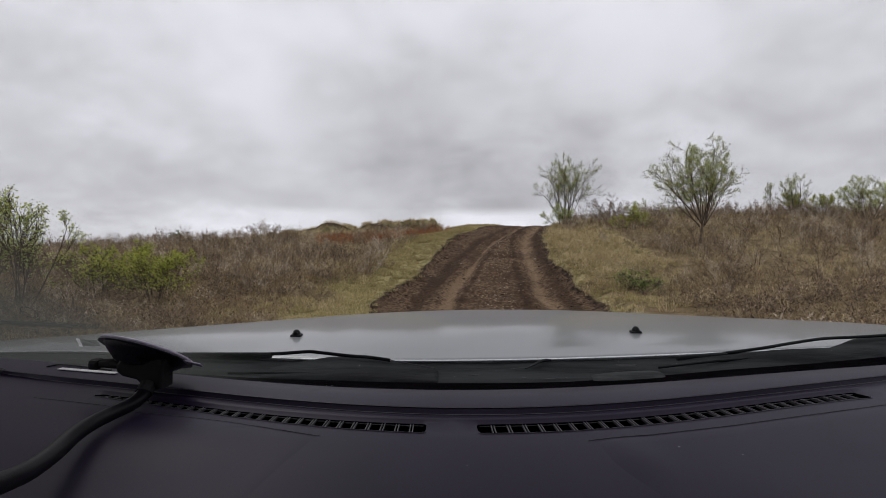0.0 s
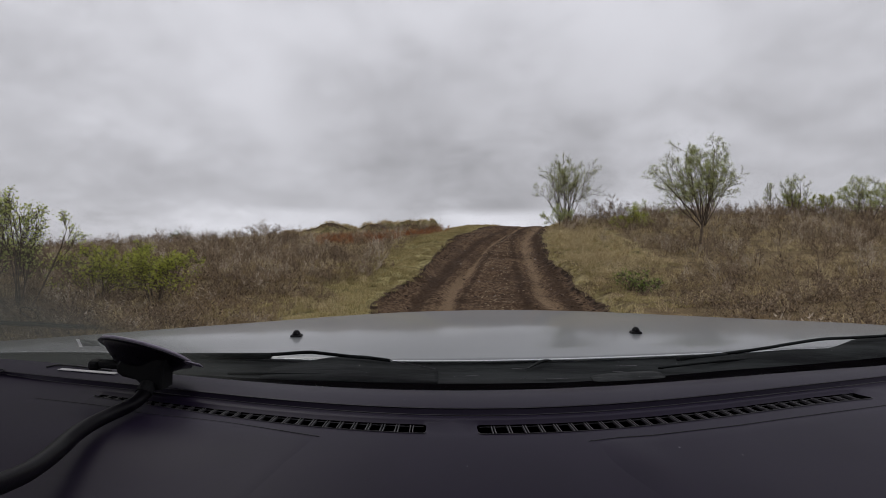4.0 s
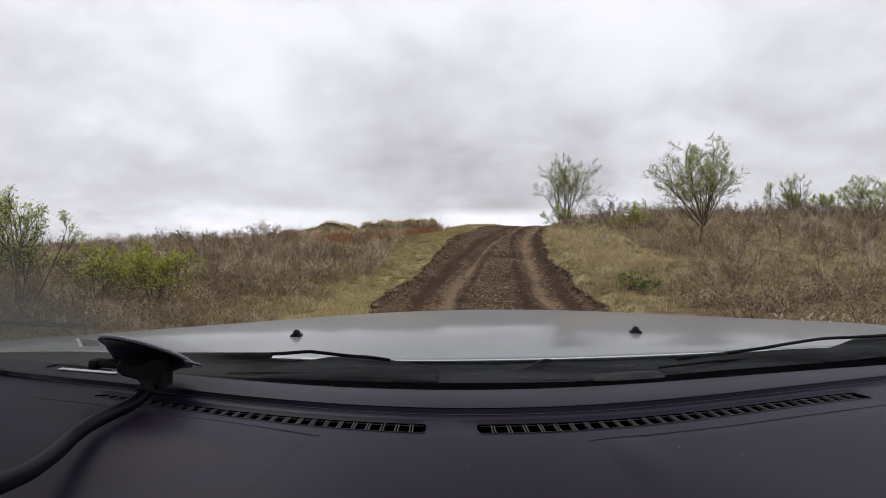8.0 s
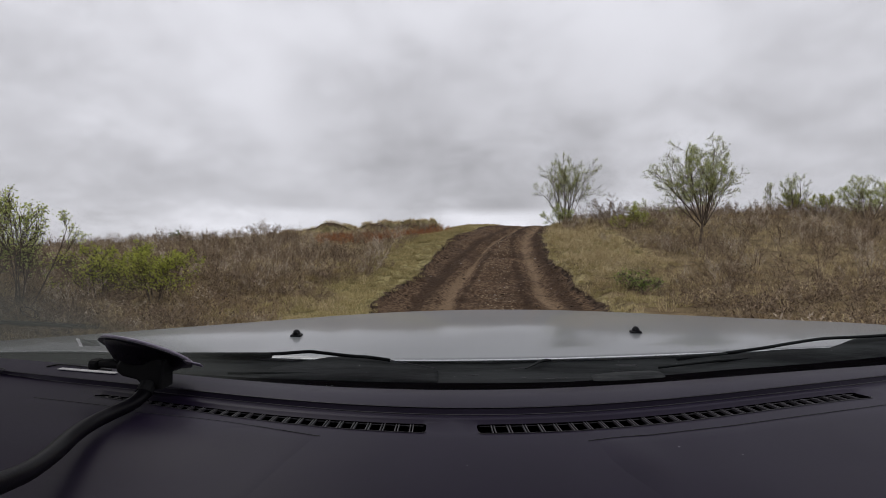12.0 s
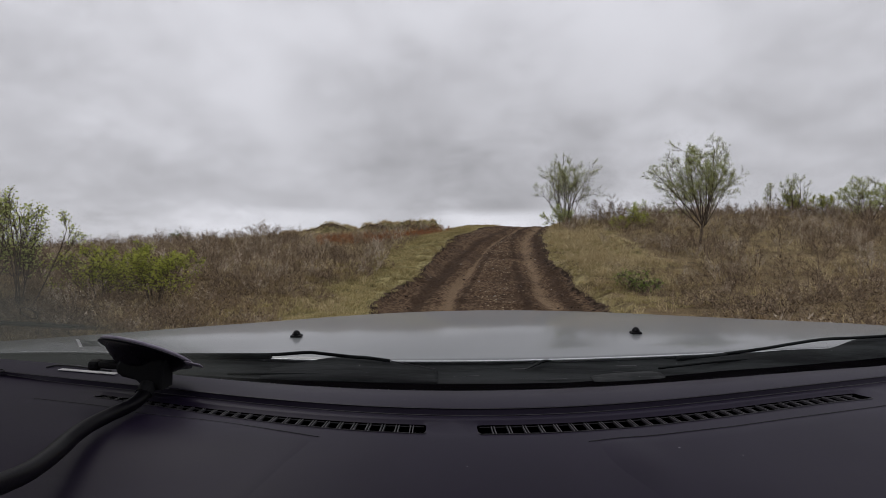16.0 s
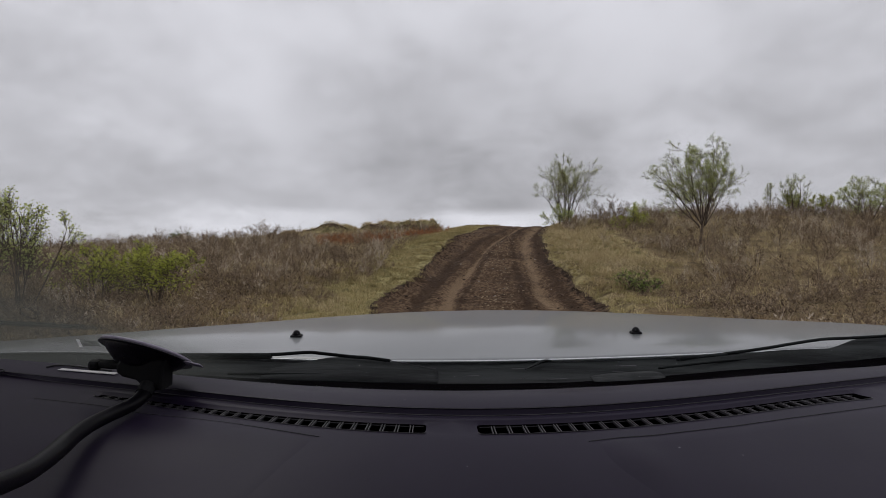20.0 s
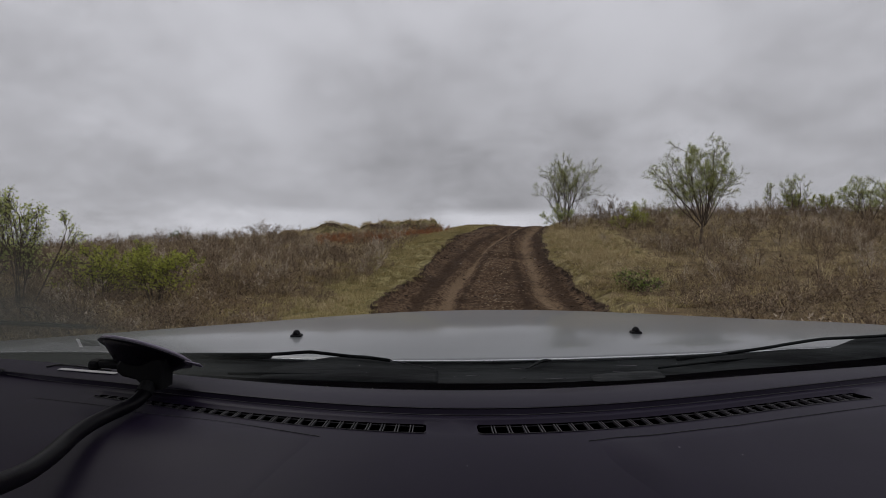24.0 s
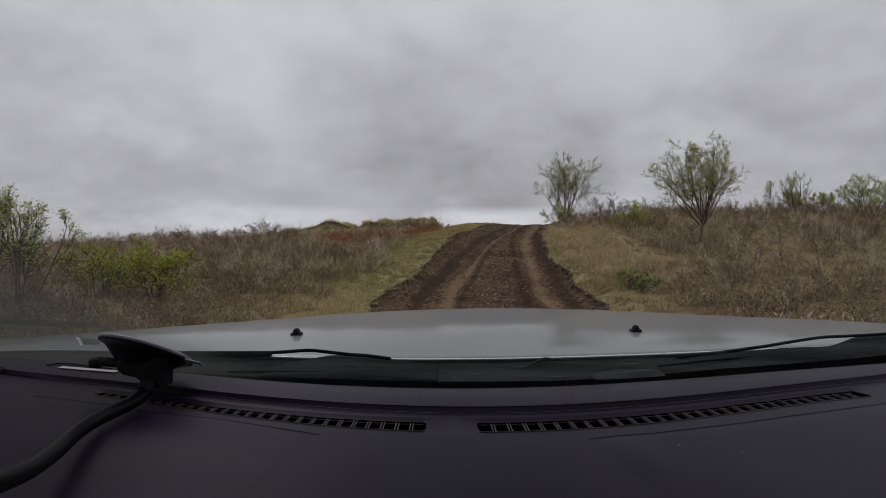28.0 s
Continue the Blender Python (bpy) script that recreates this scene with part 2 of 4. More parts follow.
def glass_material():
    """Clear windscreen with a film of road dirt that the wipers do not reach in one lower corner."""
    m = bpy.data.materials.new("dusty_windscreen_glass")
    m.use_nodes = True
    n = Nodes(m.node_tree)
    at = n.add("TexCoord").outputs["Object"]
    c = n.noise(at, 7.0, 4)
    far = n.math("ADD", n.vmath("DISTANCE", at, (-0.56, 0.60, 1.25)), n.math("MULTIPLY", n.math("SUBTRACT", c, 0.5), 0.12))
    film = n.math("ADD", n.ramp(far, 0.42, 0.12, 0.0, 0.50), n.ramp(n.noise(at, 160.0, 2), 0.74, 0.8, 0.0, 0.03))
    xyz = n.add("SeparateXYZ", {0: at})
    line = n.math("ABSOLUTE", n.math("ADD", n.math("SUBTRACT", xyz.outputs[2], 1.2995), n.math("MULTIPLY", n.math("SUBTRACT", c, 0.5), 0.006)))
    streak = n.math("MULTIPLY", n.ramp(line, 0.0055, 0.0008, 0.0, 0.36), n.ramp(xyz.outputs[0], -0.33, -0.40))
    film = n.math("ADD", film, streak, True)
    dirt = n.add("BsdfDiffuse", {"Color": (0.108, 0.114, 0.103, 1)})
    haze = n.add("BsdfTranslucent", {"Color": (0.108, 0.114, 0.103, 1)})
    soil = n.add("MixShader", {0: 0.5, 1: dirt.outputs[0], 2: haze.outputs[0]})
    clear = n.add("BsdfTransparent", {"Color": (0.985, 0.99, 0.985, 1)})
    gloss = n.add("BsdfGlossy", {"Roughness": 0.02})
    shine = n.add("MixShader", {0: 0.010, 1: clear.outputs[0], 2: gloss.outputs[0]})
    n.add("OutputMaterial", {0: n.add("MixShader", {0: film, 1: shine.outputs[0], 2: soil.outputs[0]}).outputs[0]})
    return m


M_GROUND, M_MUD, M_GLASS = ground_material(), mud_material(), glass_material()


# ---- mesh helpers ----
def part(name, bm, material, parent=None, label="", smooth=False):
    """Links a bmesh as one mesh object, under a thing or a part."""
    me = bpy.data.meshes.new(name)
    bmesh.ops.recalc_face_normals(bm, faces=bm.faces)
    bm.to_mesh(me)
    bm.free()
    me.materials.append(material)
    if smooth:
        me.shade_smooth()
    ob = new(name, me)
    if parent:
        ob.parent = parent
    return tagged(ob, label)


def mesh_of(name, verts, faces, material, parent=None, label="", smooth=False):
    me = bpy.data.meshes.new(name)
    me.from_pydata(np.asarray(verts).tolist(), [], np.asarray(faces).tolist() if isinstance(faces, np.ndarray) else faces)
    me.materials.append(material)
    if smooth:
        me.shade_smooth()
    ob = new(name, me)
    if parent:
        ob.parent = parent
    return tagged(ob, label)


def grid_bm(rings, close=False):
    """A skin over rows of points, all of one length."""
    bm = bmesh.new()
    vs = [[bm.verts.new(p) for p in r] for r in rings]
    for a, b in zip(vs, vs[1:]):
        k = len(a)
        for i in range(k if close else k - 1):
            bm.faces.new((a[i], a[(i + 1) % k], b[(i + 1) % k], b[i]))
    return bm


def thicken(bm, d):
    """Gives a skin thickness, away from its own side."""
    bmesh.ops.recalc_face_normals(bm, faces=bm.faces)
    bmesh.ops.solidify(bm, geom=bm.faces[:], thickness=d)
    return bm


def tube_bm(points, radii, sides=8, cap=True):
    """A round tube along points."""
    pts = [Vector(p) for p in points]
    rings = []
    for i, p in enumerate(pts):
        d = (pts[min(i + 1, len(pts) - 1)] - pts[max(i - 1, 0)]).normalized()
        a = d.cross(Vector((0, 0, 1)) if abs(d.z) < 0.9 else Vector((1, 0, 0))).normalized()
        b = d.cross(a)
        r = radii[i] if isinstance(radii, (list, tuple)) else radii
        rings.append([p + r * (math.cos(k * math.tau / sides) * a + math.sin(k * math.tau / sides) * b) for k in range(sides)])
    bm = grid_bm(rings, True)
    if cap:
        bm.verts.ensure_lookup_table()
        n = len(bm.verts)
        bm.faces.new([bm.verts[i] for i in range(sides)])
        bm.faces.new([bm.verts[n - 1 - i] for i in range(sides)])
    return bm


def box_bm(size, at=(0, 0, 0), bevel=0.0, turn=None):
    bm = bmesh.new()
    bmesh.ops.create_cube(bm, size=1)
    bmesh.ops.scale(bm, vec=size, verts=bm.verts)
    if bevel:
        bmesh.ops.bevel(bm, geom=bm.edges[:], offset=bevel, segments=2, profile=0.5, affect="EDGES")
    bmesh.ops.transform(bm, matrix=Matrix.Translation(at) @ (turn or Matrix()), verts=bm.verts)
    return bm


def smooth_path(points, n):
    """Points along a smooth curve through the given ones."""
    p = [Vector(q) for q in points]
    p = [2 * p[0] - p[1]] + p + [2 * p[-1] - p[-2]]
    out = []
    for i in range(1, len(p) - 2):
        for k in range(n):
            t = k / n
            a, b, c, d = p[i - 1:i + 3]
            out.append(0.5 * (2 * b + (c - a) * t + (2 * a - 5 * b + 4 * c - d) * t * t + (3 * b - a - 3 * c + d) * t ** 3))
    return out + [p[-2]]


# ---- the lie of the land ----
rng = np.random.default_rng(7)
LATTICE = rng.random((256, 256))


def value_noise(x, y):
    xi, yi = np.floor(x).astype(int), np.floor(y).astype(int)
    u, v = x - xi, y - yi
    u, v = u * u * (3 - 2 * u), v * v * (3 - 2 * v)
    a, b = LATTICE[xi % 256, yi % 256], LATTICE[(xi + 1) % 256, yi % 256]
    c, d = LATTICE[xi % 256, (yi + 1) % 256], LATTICE[(xi + 1) % 256, (yi + 1) % 256]
    return (a * (1 - u) + b * u) * (1 - v) + (c * (1 - u) + d * u) * v - 0.5


def rough_noise(x, y, size, octaves=4):
    out, amp = 0.0, 1.0
    for o in range(octaves):
        out = out + amp * value_noise(x / size + 17.3 * o, y / size - 9.1 * o)
        size, amp = size * 0.5, amp * 0.5
    return out


def step(v, lo, hi):
    t = np.clip((v - lo) / (hi - lo), 0, 1)
    return t * t * (3 - 2 * t)


def track_centre(y):
    return np.interp(y, (-60, -8, 0, 5, 8, 9.5, 11, 13, 15, 17.3, 19.3, 22, 26, 32, 45, 60, 80, 105), (-6, -0.3, 0.05, 0.42, 0.72, 0.85, 1.09, 1.30, 1.60, 2.00, 2.60, 3.5, 5.2, 7.2, 6.0, 0.0, -12, -30))


def track_half(y):
    return np.interp(y, (0, 8, 9.5, 11, 13, 17.3, 30), (1.72, 1.70, 1.63, 1.48, 1.34, 1.33, 1.40))


def rise(y):
    """Height of the track along its way."""
    k = np.array([np.interp(y + d, (-300, -40, -22, -17, -14, -12, -6, 0, 6, 8.6, 10.7, 14.2, 17, 19.3, 20.5, 22, 24, 26, 60, 300, 5000),
                            (-0.6, -0.9, -1.0, -1.6, -1.5, -0.95, -0.42, 0, 0.42, 0.60, 1.0, 1.72, 2.28, 2.74, 2.97, 3.20, 3.38, 3.42, 3.2, 1.0, 0.0)) for d in (-0.8, -0.4, 0, 0.4, 0.8)])
    return k.mean(axis=0)


def lane_left(y):
    return np.interp(y, (0, 8.7, 10.6, 13.1, 15.6, 17.7, 19.8, 24.0), (-0.78, -0.78, -0.72, -0.50, -0.32, -0.10, 0.06, 0.1))


def lane_right(y):
    return np.interp(y, (0, 9.0, 10.5, 12.4, 13.7, 19.0, 24.0), (1.0, 1.18, 1.08, 1.05, 1.0, 0.85, 0.8))


def ledge_top(x):
    """Height of the tussocky ledge on the brow over the ground before it."""
    return np.interp(x, (-9.2, -8.4, -6.7, -6.1, -5.0, -4.35, -4.05, -2.5, -1.4, -0.6, -0.22, 0.15), (0.0, 0.20, 0.26, 0.50, 0.46, 0.16, 0.50, 0.52, 0.58, 0.66, 0.40, 0.0))


def bank_offset(x, y):
    """How far a place lies outside the track's edge; below 0 on the track."""
    edge = 0.22 * rough_noise(x * 1.0, y, 1.4, 3) + 0.10 * rough_noise(x, y, 0.35, 2)
    return np.abs(x - track_centre(y)) - track_half(y) + edge


def height(x, y):
    x, y = np.asarray(x, float), np.asarray(y, float)
    off = bank_offset(x, y)
    side = x - track_centre(y)
    near = step(np.hypot(x, y - 10), 60, 25)
    h = rise(y)
    # the ground stands over the track, more on the right
    right = step(side, -0.2, 0.2)
    h = h + step(off, 0.0, 0.28) * (0.17 - 0.17 * step(y, 16, 21)) * (1 - right) + step(off, -0.05, 0.62) * right * (0.30 - 0.12 * step(y, 14, 19))
    h = h + near * step(side, 2.0, 6.5) * (0.14 + 0.30 * step(y, 10, 18) - 0.42 * step(y, 19, 26))
    h = h - near * step(-side, 1.8, 5.0) * 0.27 * step(y, 9, 15)
    h = h - near * step(-side, 5.0, 24.0) * 0.78 * step(y, 5, 20)
    h = h - step(-x, 24, 45) * 2.6 - step(-x, 60, 400) * 1.5
    # the ledge on the brow, steep and broken towards the track
    front = 24.3 + 0.5 * rough_noise(x, y * 0 + 4, 1.1, 3)
    ledge = step(y, front, front + 0.35) * step(y, 29, 27)
    h = h + ledge * ledge_top(x) * (0.85 + 0.7 * rough_noise(x, y, 0.6, 3))
    h = h + 0.4 * np.exp(-(((x + 17.5) / 3.5) ** 2 + (y - 27) ** 2))
    h = h + near * step(off, 0, 0.6) * (0.16 * rough_noise(x, y, 2.2, 4) + 0.05 * rough_noise(x, y, 0.3, 2))
    # wheel ruts and churned soil
    inside = step(-off, 0.0, 0.35)
    wob = 0.12 * rough_noise(x * 0 + 3, y, 3.0, 2)
    rut = np.exp(-((side - lane_right(y) + wob) / 0.20) ** 2) + np.exp(-((side - lane_left(y) + wob) / 0.17) ** 2) + 0.8 * np.exp(-((side - lane_left(y) + 0.62 + wob) / 0.2) ** 2)
    h = h - inside * 0.115 * rut
    h = h + inside * (0.085 * rough_noise(x, y, 0.6, 3) + 0.05 * rough_noise(x, y, 0.17, 2)) * (1 - 0.6 * np.clip(rut, 0, 1))
    h = h + 0.5 * step(np.hypot(x, y), 40, 120) * rough_noise(x, y, 45.0, 3)
    return h


def spread(lo, hi, fine_lo, fine_hi, fine, mid_lo, mid_hi, mid):
    """Coordinates, close together in the middle and far apart at the rim."""
    v = list(np.arange(fine_lo, fine_hi, fine))
    v += list(np.arange(mid_lo, fine_lo, mid)) + list(np.arange(fine_hi, mid_hi, mid))
    s, a = mid, mid_hi
    while a < hi:
        a, s = a + s, s * 1.3
        v.append(a)
    s, a = mid, mid_lo
    while a > lo:
        a, s = a - s, s * 1.3
        v.append(a)
    return np.array(sorted(v))


gx = spread(-4500, 4500, -3.2, 6.4, 0.075, -26, 26, 0.30)
gy = spread(-4500, 4900, 7.4, 21.5, 0.085, -26, 36, 0.30)
X, Y = np.meshgrid(gx, gy, indexing="ij")
Z = height(X, Y)
OFF = bank_offset(X, Y)
SIDE = X - track_centre(Y)
nx, ny = X.shape
ids = np.arange(nx * ny).reshape(nx, ny)
quads = np.stack((ids[:-1, :-1], ids[1:, :-1], ids[1:, 1:], ids[:-1, 1:]), -1).reshape(-1, 4)
mid_off = (OFF[:-1, :-1] + OFF[1:, 1:]).reshape(-1) / 2
mid_y = (Y[:-1, :-1] + Y[1:, 1:]).reshape(-1) / 2
bare = (mid_off < 0.16) & (mid_y > -40) & (mid_y < 34)
pts = np.stack((X, Y, Z), -1).reshape(-1, 3)


def sheet(name, chosen, material, attributes):
    used, inv = np.unique(chosen, return_inverse=True)
    ob = mesh_of(name, pts[used], inv.reshape(-1, 4), material, smooth=True)
    for key, values in attributes:
        a = ob.data.attributes.new(key, "FLOAT", "POINT")
        a.data.foreach_set("value", values.reshape(-1)[used].astype(np.float32))
    return ob


green = np.clip(step(SIDE, 0, -1) * step(OFF, 2.4, 0.8) * step(Y, 4, 7) + 0.55 * step(SIDE, 0, 1) * step(OFF, 1.4, 0.2) + step(Y, 30, 34) * step(Y, 140, 110) * step(OFF, 2.5, 0.5), 0, 1)
straw = np.clip(step(Y, 23.6, 24.4) * step(Y, 30, 27) * step(X, -10, -8) * step(X, 1.4, 0.4) + step(SIDE, 0, 1) * step(OFF, 0.35, 0.9) * step(OFF, 3.4, 2.0) * step(Y, 9.5, 11.5) * step(Y, 20, 17) + step(Y, 30, 36) * step(OFF, 0.5, 2.5), 0, 1)
worn = step(OFF, 0.34 + 0.06 * (SIDE > 0), 0.08 + 0.06 * (SIDE > 0)) * step(Y, -45, -40) * step(Y, 36, 33) + 0.62 * np.exp(-((Y - 24.55) / 0.35) ** 2) * step(X, -9.5, -8) * step(X, 0.8, 0.2)
WOB = 0.10 * rough_noise(X * 0 + 3, Y, 2.2, 3)
pressed = 0.95 * np.exp(-((SIDE - lane_right(Y) + WOB) / 0.24) ** 2) + 0.95 * np.exp(-((SIDE - lane_left(Y) + WOB) / (0.10 + 0.08 * step(Y, 14, 9))) ** 2) + 0.5 * np.exp(-((SIDE - lane_left(Y) + 0.35) / 0.22) ** 2) * step(Y, 12, 9) + 0.4 * np.exp(-((SIDE - lane_right(Y) + 0.42) / 0.10) ** 2) * step(Y, 10, 13)
damp = 0.9 * np.exp(-((SIDE - lane_left(Y) + 0.48) / 0.26) ** 2) + 0.7 * np.exp(-((SIDE - lane_left(Y) - 0.28) / 0.12) ** 2) + 0.8 * np.exp(-((SIDE - lane_right(Y) + 0.40) / 0.13) ** 2) + 0.8 * np.exp(-((SIDE - lane_right(Y) - 0.42) / 0.20) ** 2)
ground = sheet("ground", quads[~bare], M_GROUND, (("green", green), ("straw", straw), ("worn", worn)))
tagged(ground, "rolling rough ground of dry tan turf and litter", "ground", kind="structure")
track = sheet("dirt_track", quads[bare], M_MUD, (("pressed", pressed), ("damp", damp)))
tagged(track, "dark rutted muddy dirt track climbing the rise", "track", kind="structure")


def on_ground(x, y, sink=0.0):
    return float(height(np.array([x]), np.array([y]))[0]) - sink


# ---- brush, grass and clods: too many to count ----
def twig_bush(seed, stems, tall, wide, thick):
    """A bare bush: stems that fork twice, as three-sided tapered sticks. Points and triangles."""
    r = random.Random(seed)
    vs, fs = [], []

    def stick(p, q, r0, r1):
        d = (q - p).normalized()
        a = d.cross(Vector((0.3, 0.2, 0.9))).normalized()
        b = d.cross(a)
        k = len(vs)
        for c, rad in ((p, r0), (q, r1)):
            for i in range(3):
                t = i * math.tau / 3
                vs.append(c + rad * (math.cos(t) * a + math.sin(t) * b))
        for i in range(3):
            j = (i + 1) % 3
            fs.append((k + i, k + j, k + 3 + j))
            fs.append((k + i, k + 3 + j, k + 3 + i))

    def spike(p, q, r0):
        d = (q - p).normalized()
        a = d.cross(Vector((r.gauss(0, 1), r.gauss(0, 1), r.gauss(0, 1)))).normalized() * r0
        k = len(vs)
        vs.extend((p - a, p + a, q))
        fs.append((k, k + 1, k + 2))

    def bent(p, q, r0, r1):
        m = (p + q) / 2 + Vector((r.gauss(0, 0.026), r.gauss(0, 0.026), r.gauss(0, 0.015)))
        stick(p, m, r0, (r0 + r1) / 2)
        stick(m, q, (r0 + r1) / 2, r1)
        return m

    for _ in range(stems):
        t = r.random() * math.tau
        lean = r.random() ** 0.7 * wide
        p = Vector((math.cos(t), math.sin(t), 0)) * 0.15 * r.random() - Vector((0, 0, 0.05))
        h = tall * (0.55 + 0.5 * r.random())
        q = p + Vector((math.cos(t) * lean * 0.5, math.sin(t) * lean * 0.5, h * (0.35 + 0.25 * r.random())))
        bent(p, q, thick, thick * 0.7)
        for _ in range(2):
            t2 = t + r.gauss(0, 1.0)
            q2 = q + Vector((math.cos(t2) * lean * 0.4, math.sin(t2) * lean * 0.4, h * (0.18 + 0.3 * r.random())))
            bent(q, q2, thick * 0.58, thick * 0.3)
            for k in range(7):
                c = q.lerp(q2, 0.25 + 0.75 * r.random())
                t3 = t2 + r.gauss(0, 1.3)
                if k > 2:
                    c = c + Vector((r.gauss(0, 0.04), r.gauss(0, 0.04), r.gauss(0.02, 0.04)))
                    spike(c, c + Vector((math.cos(t3), math.sin(t3), r.gauss(0.3, 0.6))) * 0.035, 0.011)
                    continue
                reach = 0.05 + 0.12 * r.random()
                spike(c, c + Vector((math.cos(t3) * reach, math.sin(t3) * reach, reach * r.uniform(0.2, 1.6))), thick * 0.55)
    return np.array([tuple(v) for v in vs]), np.array(fs)


def grass_tuft(seed, blades, tall, wide, flop):
    r = random.Random(seed)
    vs, fs = [], []
    for _ in range(blades):
        t, base = r.random() * math.tau, r.random() * math.tau
        p = Vector((math.cos(base), math.sin(base), 0)) * wide * r.random()
        d = Vector((math.cos(t), math.sin(t), 0))
        w = Vector((-d.y, d.x, 0)) * (0.0022 + 0.0026 * r.random())
        h = tall * (0.5 + 0.6 * r.random())
        f = flop * (0.4 + 0.9 * r.random())
        m = p + d * f * 0.35 * tall + Vector((0, 0, h * 0.65))
        e = p + d * f * tall + Vector((0, 0, h * (1.0 - 0.5 * f)))
        k = len(vs)
        vs += [p - w, p + w, m + w * 0.7, m - w * 0.7, e]
        fs += [(k, k + 1, k + 2), (k, k + 2, k + 3), (k + 3, k + 2, k + 4)]
    return np.array([tuple(v) for v in vs]), np.array(fs)


def stone_lump(seed):
    r = random.Random(seed)
    bm = bmesh.new()
    bmesh.ops.create_icosphere(bm, subdivisions=1, radius=1)
    vs = np.array([tuple(v.co * (0.7 + 0.5 * r.random())) for v in bm.verts]) * (1, 0.8, 0.6)
    fs = np.array([[v.index for v in f.verts] for f in bm.faces])
    bm.free()
    return vs, fs


def scatter(name, kinds, places, material, label, category, size=(0.8, 1.2), sink=0.0):
    """Many small alike things, turned and sized at random, as one mesh."""
    vs, fs, k = [], [], 0
    z = height(places[:, 0], places[:, 1]) - sink
    for i, (x, y) in enumerate(places):
        v, f = kinds[i % len(kinds)]
        a, s = rng.random() * math.tau, size[0] + (size[1] - size[0]) * rng.random()
        c, d = math.cos(a) * s, math.sin(a) * s
        vs.append(np.stack((v[:, 0] * c - v[:, 1] * d + x, v[:, 0] * d + v[:, 1] * c + y, v[:, 2] * s * (0.85 + 0.3 * rng.random()) + z[i]), -1))
        fs.append(f + k)
        k += len(v)
    ob = mesh_of(name, np.concatenate(vs), np.concatenate(fs), material)
    return tagged(ob, label, category, kind="stuff")


def places_in(x0, x1, y0, y1, count, keep):
    """Random places in a stretch of the plan, thinned by keep(x, y), a chance from 0 to 1."""
    x, y = rng.uniform(x0, x1, count), rng.uniform(y0, y1, count)
    ok = rng.random(count) < keep(x, y)
    return np.stack((x[ok], y[ok]), -1)


def clump(x, y, size=2.0):
    return step(rough_noise(x + 50, y - 20, size, 2), -0.30, 0.30)


def brush_left(x, y):
    return step(y - 0.35 * np.clip(-5.0 - x, 0, 8), 20.6, 18.6) * (x < track_centre(y)) * step(bank_offset(x, y), 0.9, 1.9) * (0.45 + 0.55 * clump(x, y)) * (0.12 * step(np.hypot(x, y), 6.0, 6.6) + 0.88 * step(np.hypot(x, y), 8.6, 10.5))


def brush_right(x, y):
    off = bank_offset(x, y)
    edge = 0.5 + 1.5 * step(y, 8, 10) * step(y, 19, 15)
    return (x > track_centre(y)) * step(off, edge, edge + 0.9) * (0.45 + 0.55 * clump(x, y)) * (0.12 * step(np.hypot(x, y), 6.0, 6.6) + 0.88 * step(np.hypot(x, y), 9.0, 11.0))


SPRIGS = [twig_bush(k + 50, 5 + k % 3, 0.26, 0.30, 0.0040) for k in range(8)]
BUSHES = [twig_bush(k, 6 + k % 3, 0.52 + 0.05 * (k % 5), 0.33 + 0.045 * (k % 4), 0.0070) for k in range(12)]
scatter("bare_brush", BUSHES, places_in(-26, 2.5, 3.0, 23.5, 3300, brush_left), M_TWIG, "knee-high leafless grey-brown willow brush on the hillside", "brush", (0.45, 1.15))
scatter("pale_brush", BUSHES, places_in(-26, 2.5, 3.0, 22.0, 700, brush_left), M_TWIG_PALE, "pale grey dead twigs among the brush", "brush", (0.6, 1.2))
scatter("bare_brush", BUSHES, places_in(1.5, 25, 3.0, 24, 2200, brush_right), M_TWIG, "knee-high leafless grey-brown willow brush beside the track", "brush", (0.45, 1.2))
scatter("pale_brush", BUSHES, places_in(1.5, 25, 3.0, 24, 550, brush_right), M_TWIG_PALE, "pale grey dead twigs among the brush", "brush", (0.6, 1.2))
scatter("rust_brush", BUSHES, places_in(-4.8, 0.4, 17.0, 19.8, 190, lambda x, y: (bank_offset(x, y) > 1.2) * 1.0), M_TWIG_RED, "patch of rust-brown leafless brush below the hummocks", "brush", (0.45, 0.62))


def close_by(x, y):
    """The strip of hillside beside the car, with low sprigs in place of brush."""
    far = np.hypot(x, y)
    return step(bank_offset(x, y), 0.8, 1.4) * step(far, 5.0, 5.6) * step(far, 12.5, 10.0) * (0.3 + 0.7 * clump(x, y, 1.0))


scatter("low_sprigs", SPRIGS, places_in(-11, 11, 4.0, 11.5, 2600, close_by), M_TWIG, "ankle-high bare brown sprigs among the litter", "brush", (0.5, 1.1))
scatter("pale_sprigs", SPRIGS, places_in(-11, 11, 4.0, 11.5, 200, close_by), M_TWIG_PALE, "ankle-high pale dead sprigs among the litter", "brush", (0.5, 1.1))

DRY = [grass_tuft(k, 20, 0.22, 0.13, 1.2) for k in range(6)]
TURF = [grass_tuft(k + 20, 24, 0.085, 0.12, 1.3) for k in range(6)]
LONG = [grass_tuft(k + 40, 24, 0.30, 0.14, 1.5) for k in range(6)]


def off_track(x, y):
    return step(bank_offset(x, y), 0.1, 0.4)


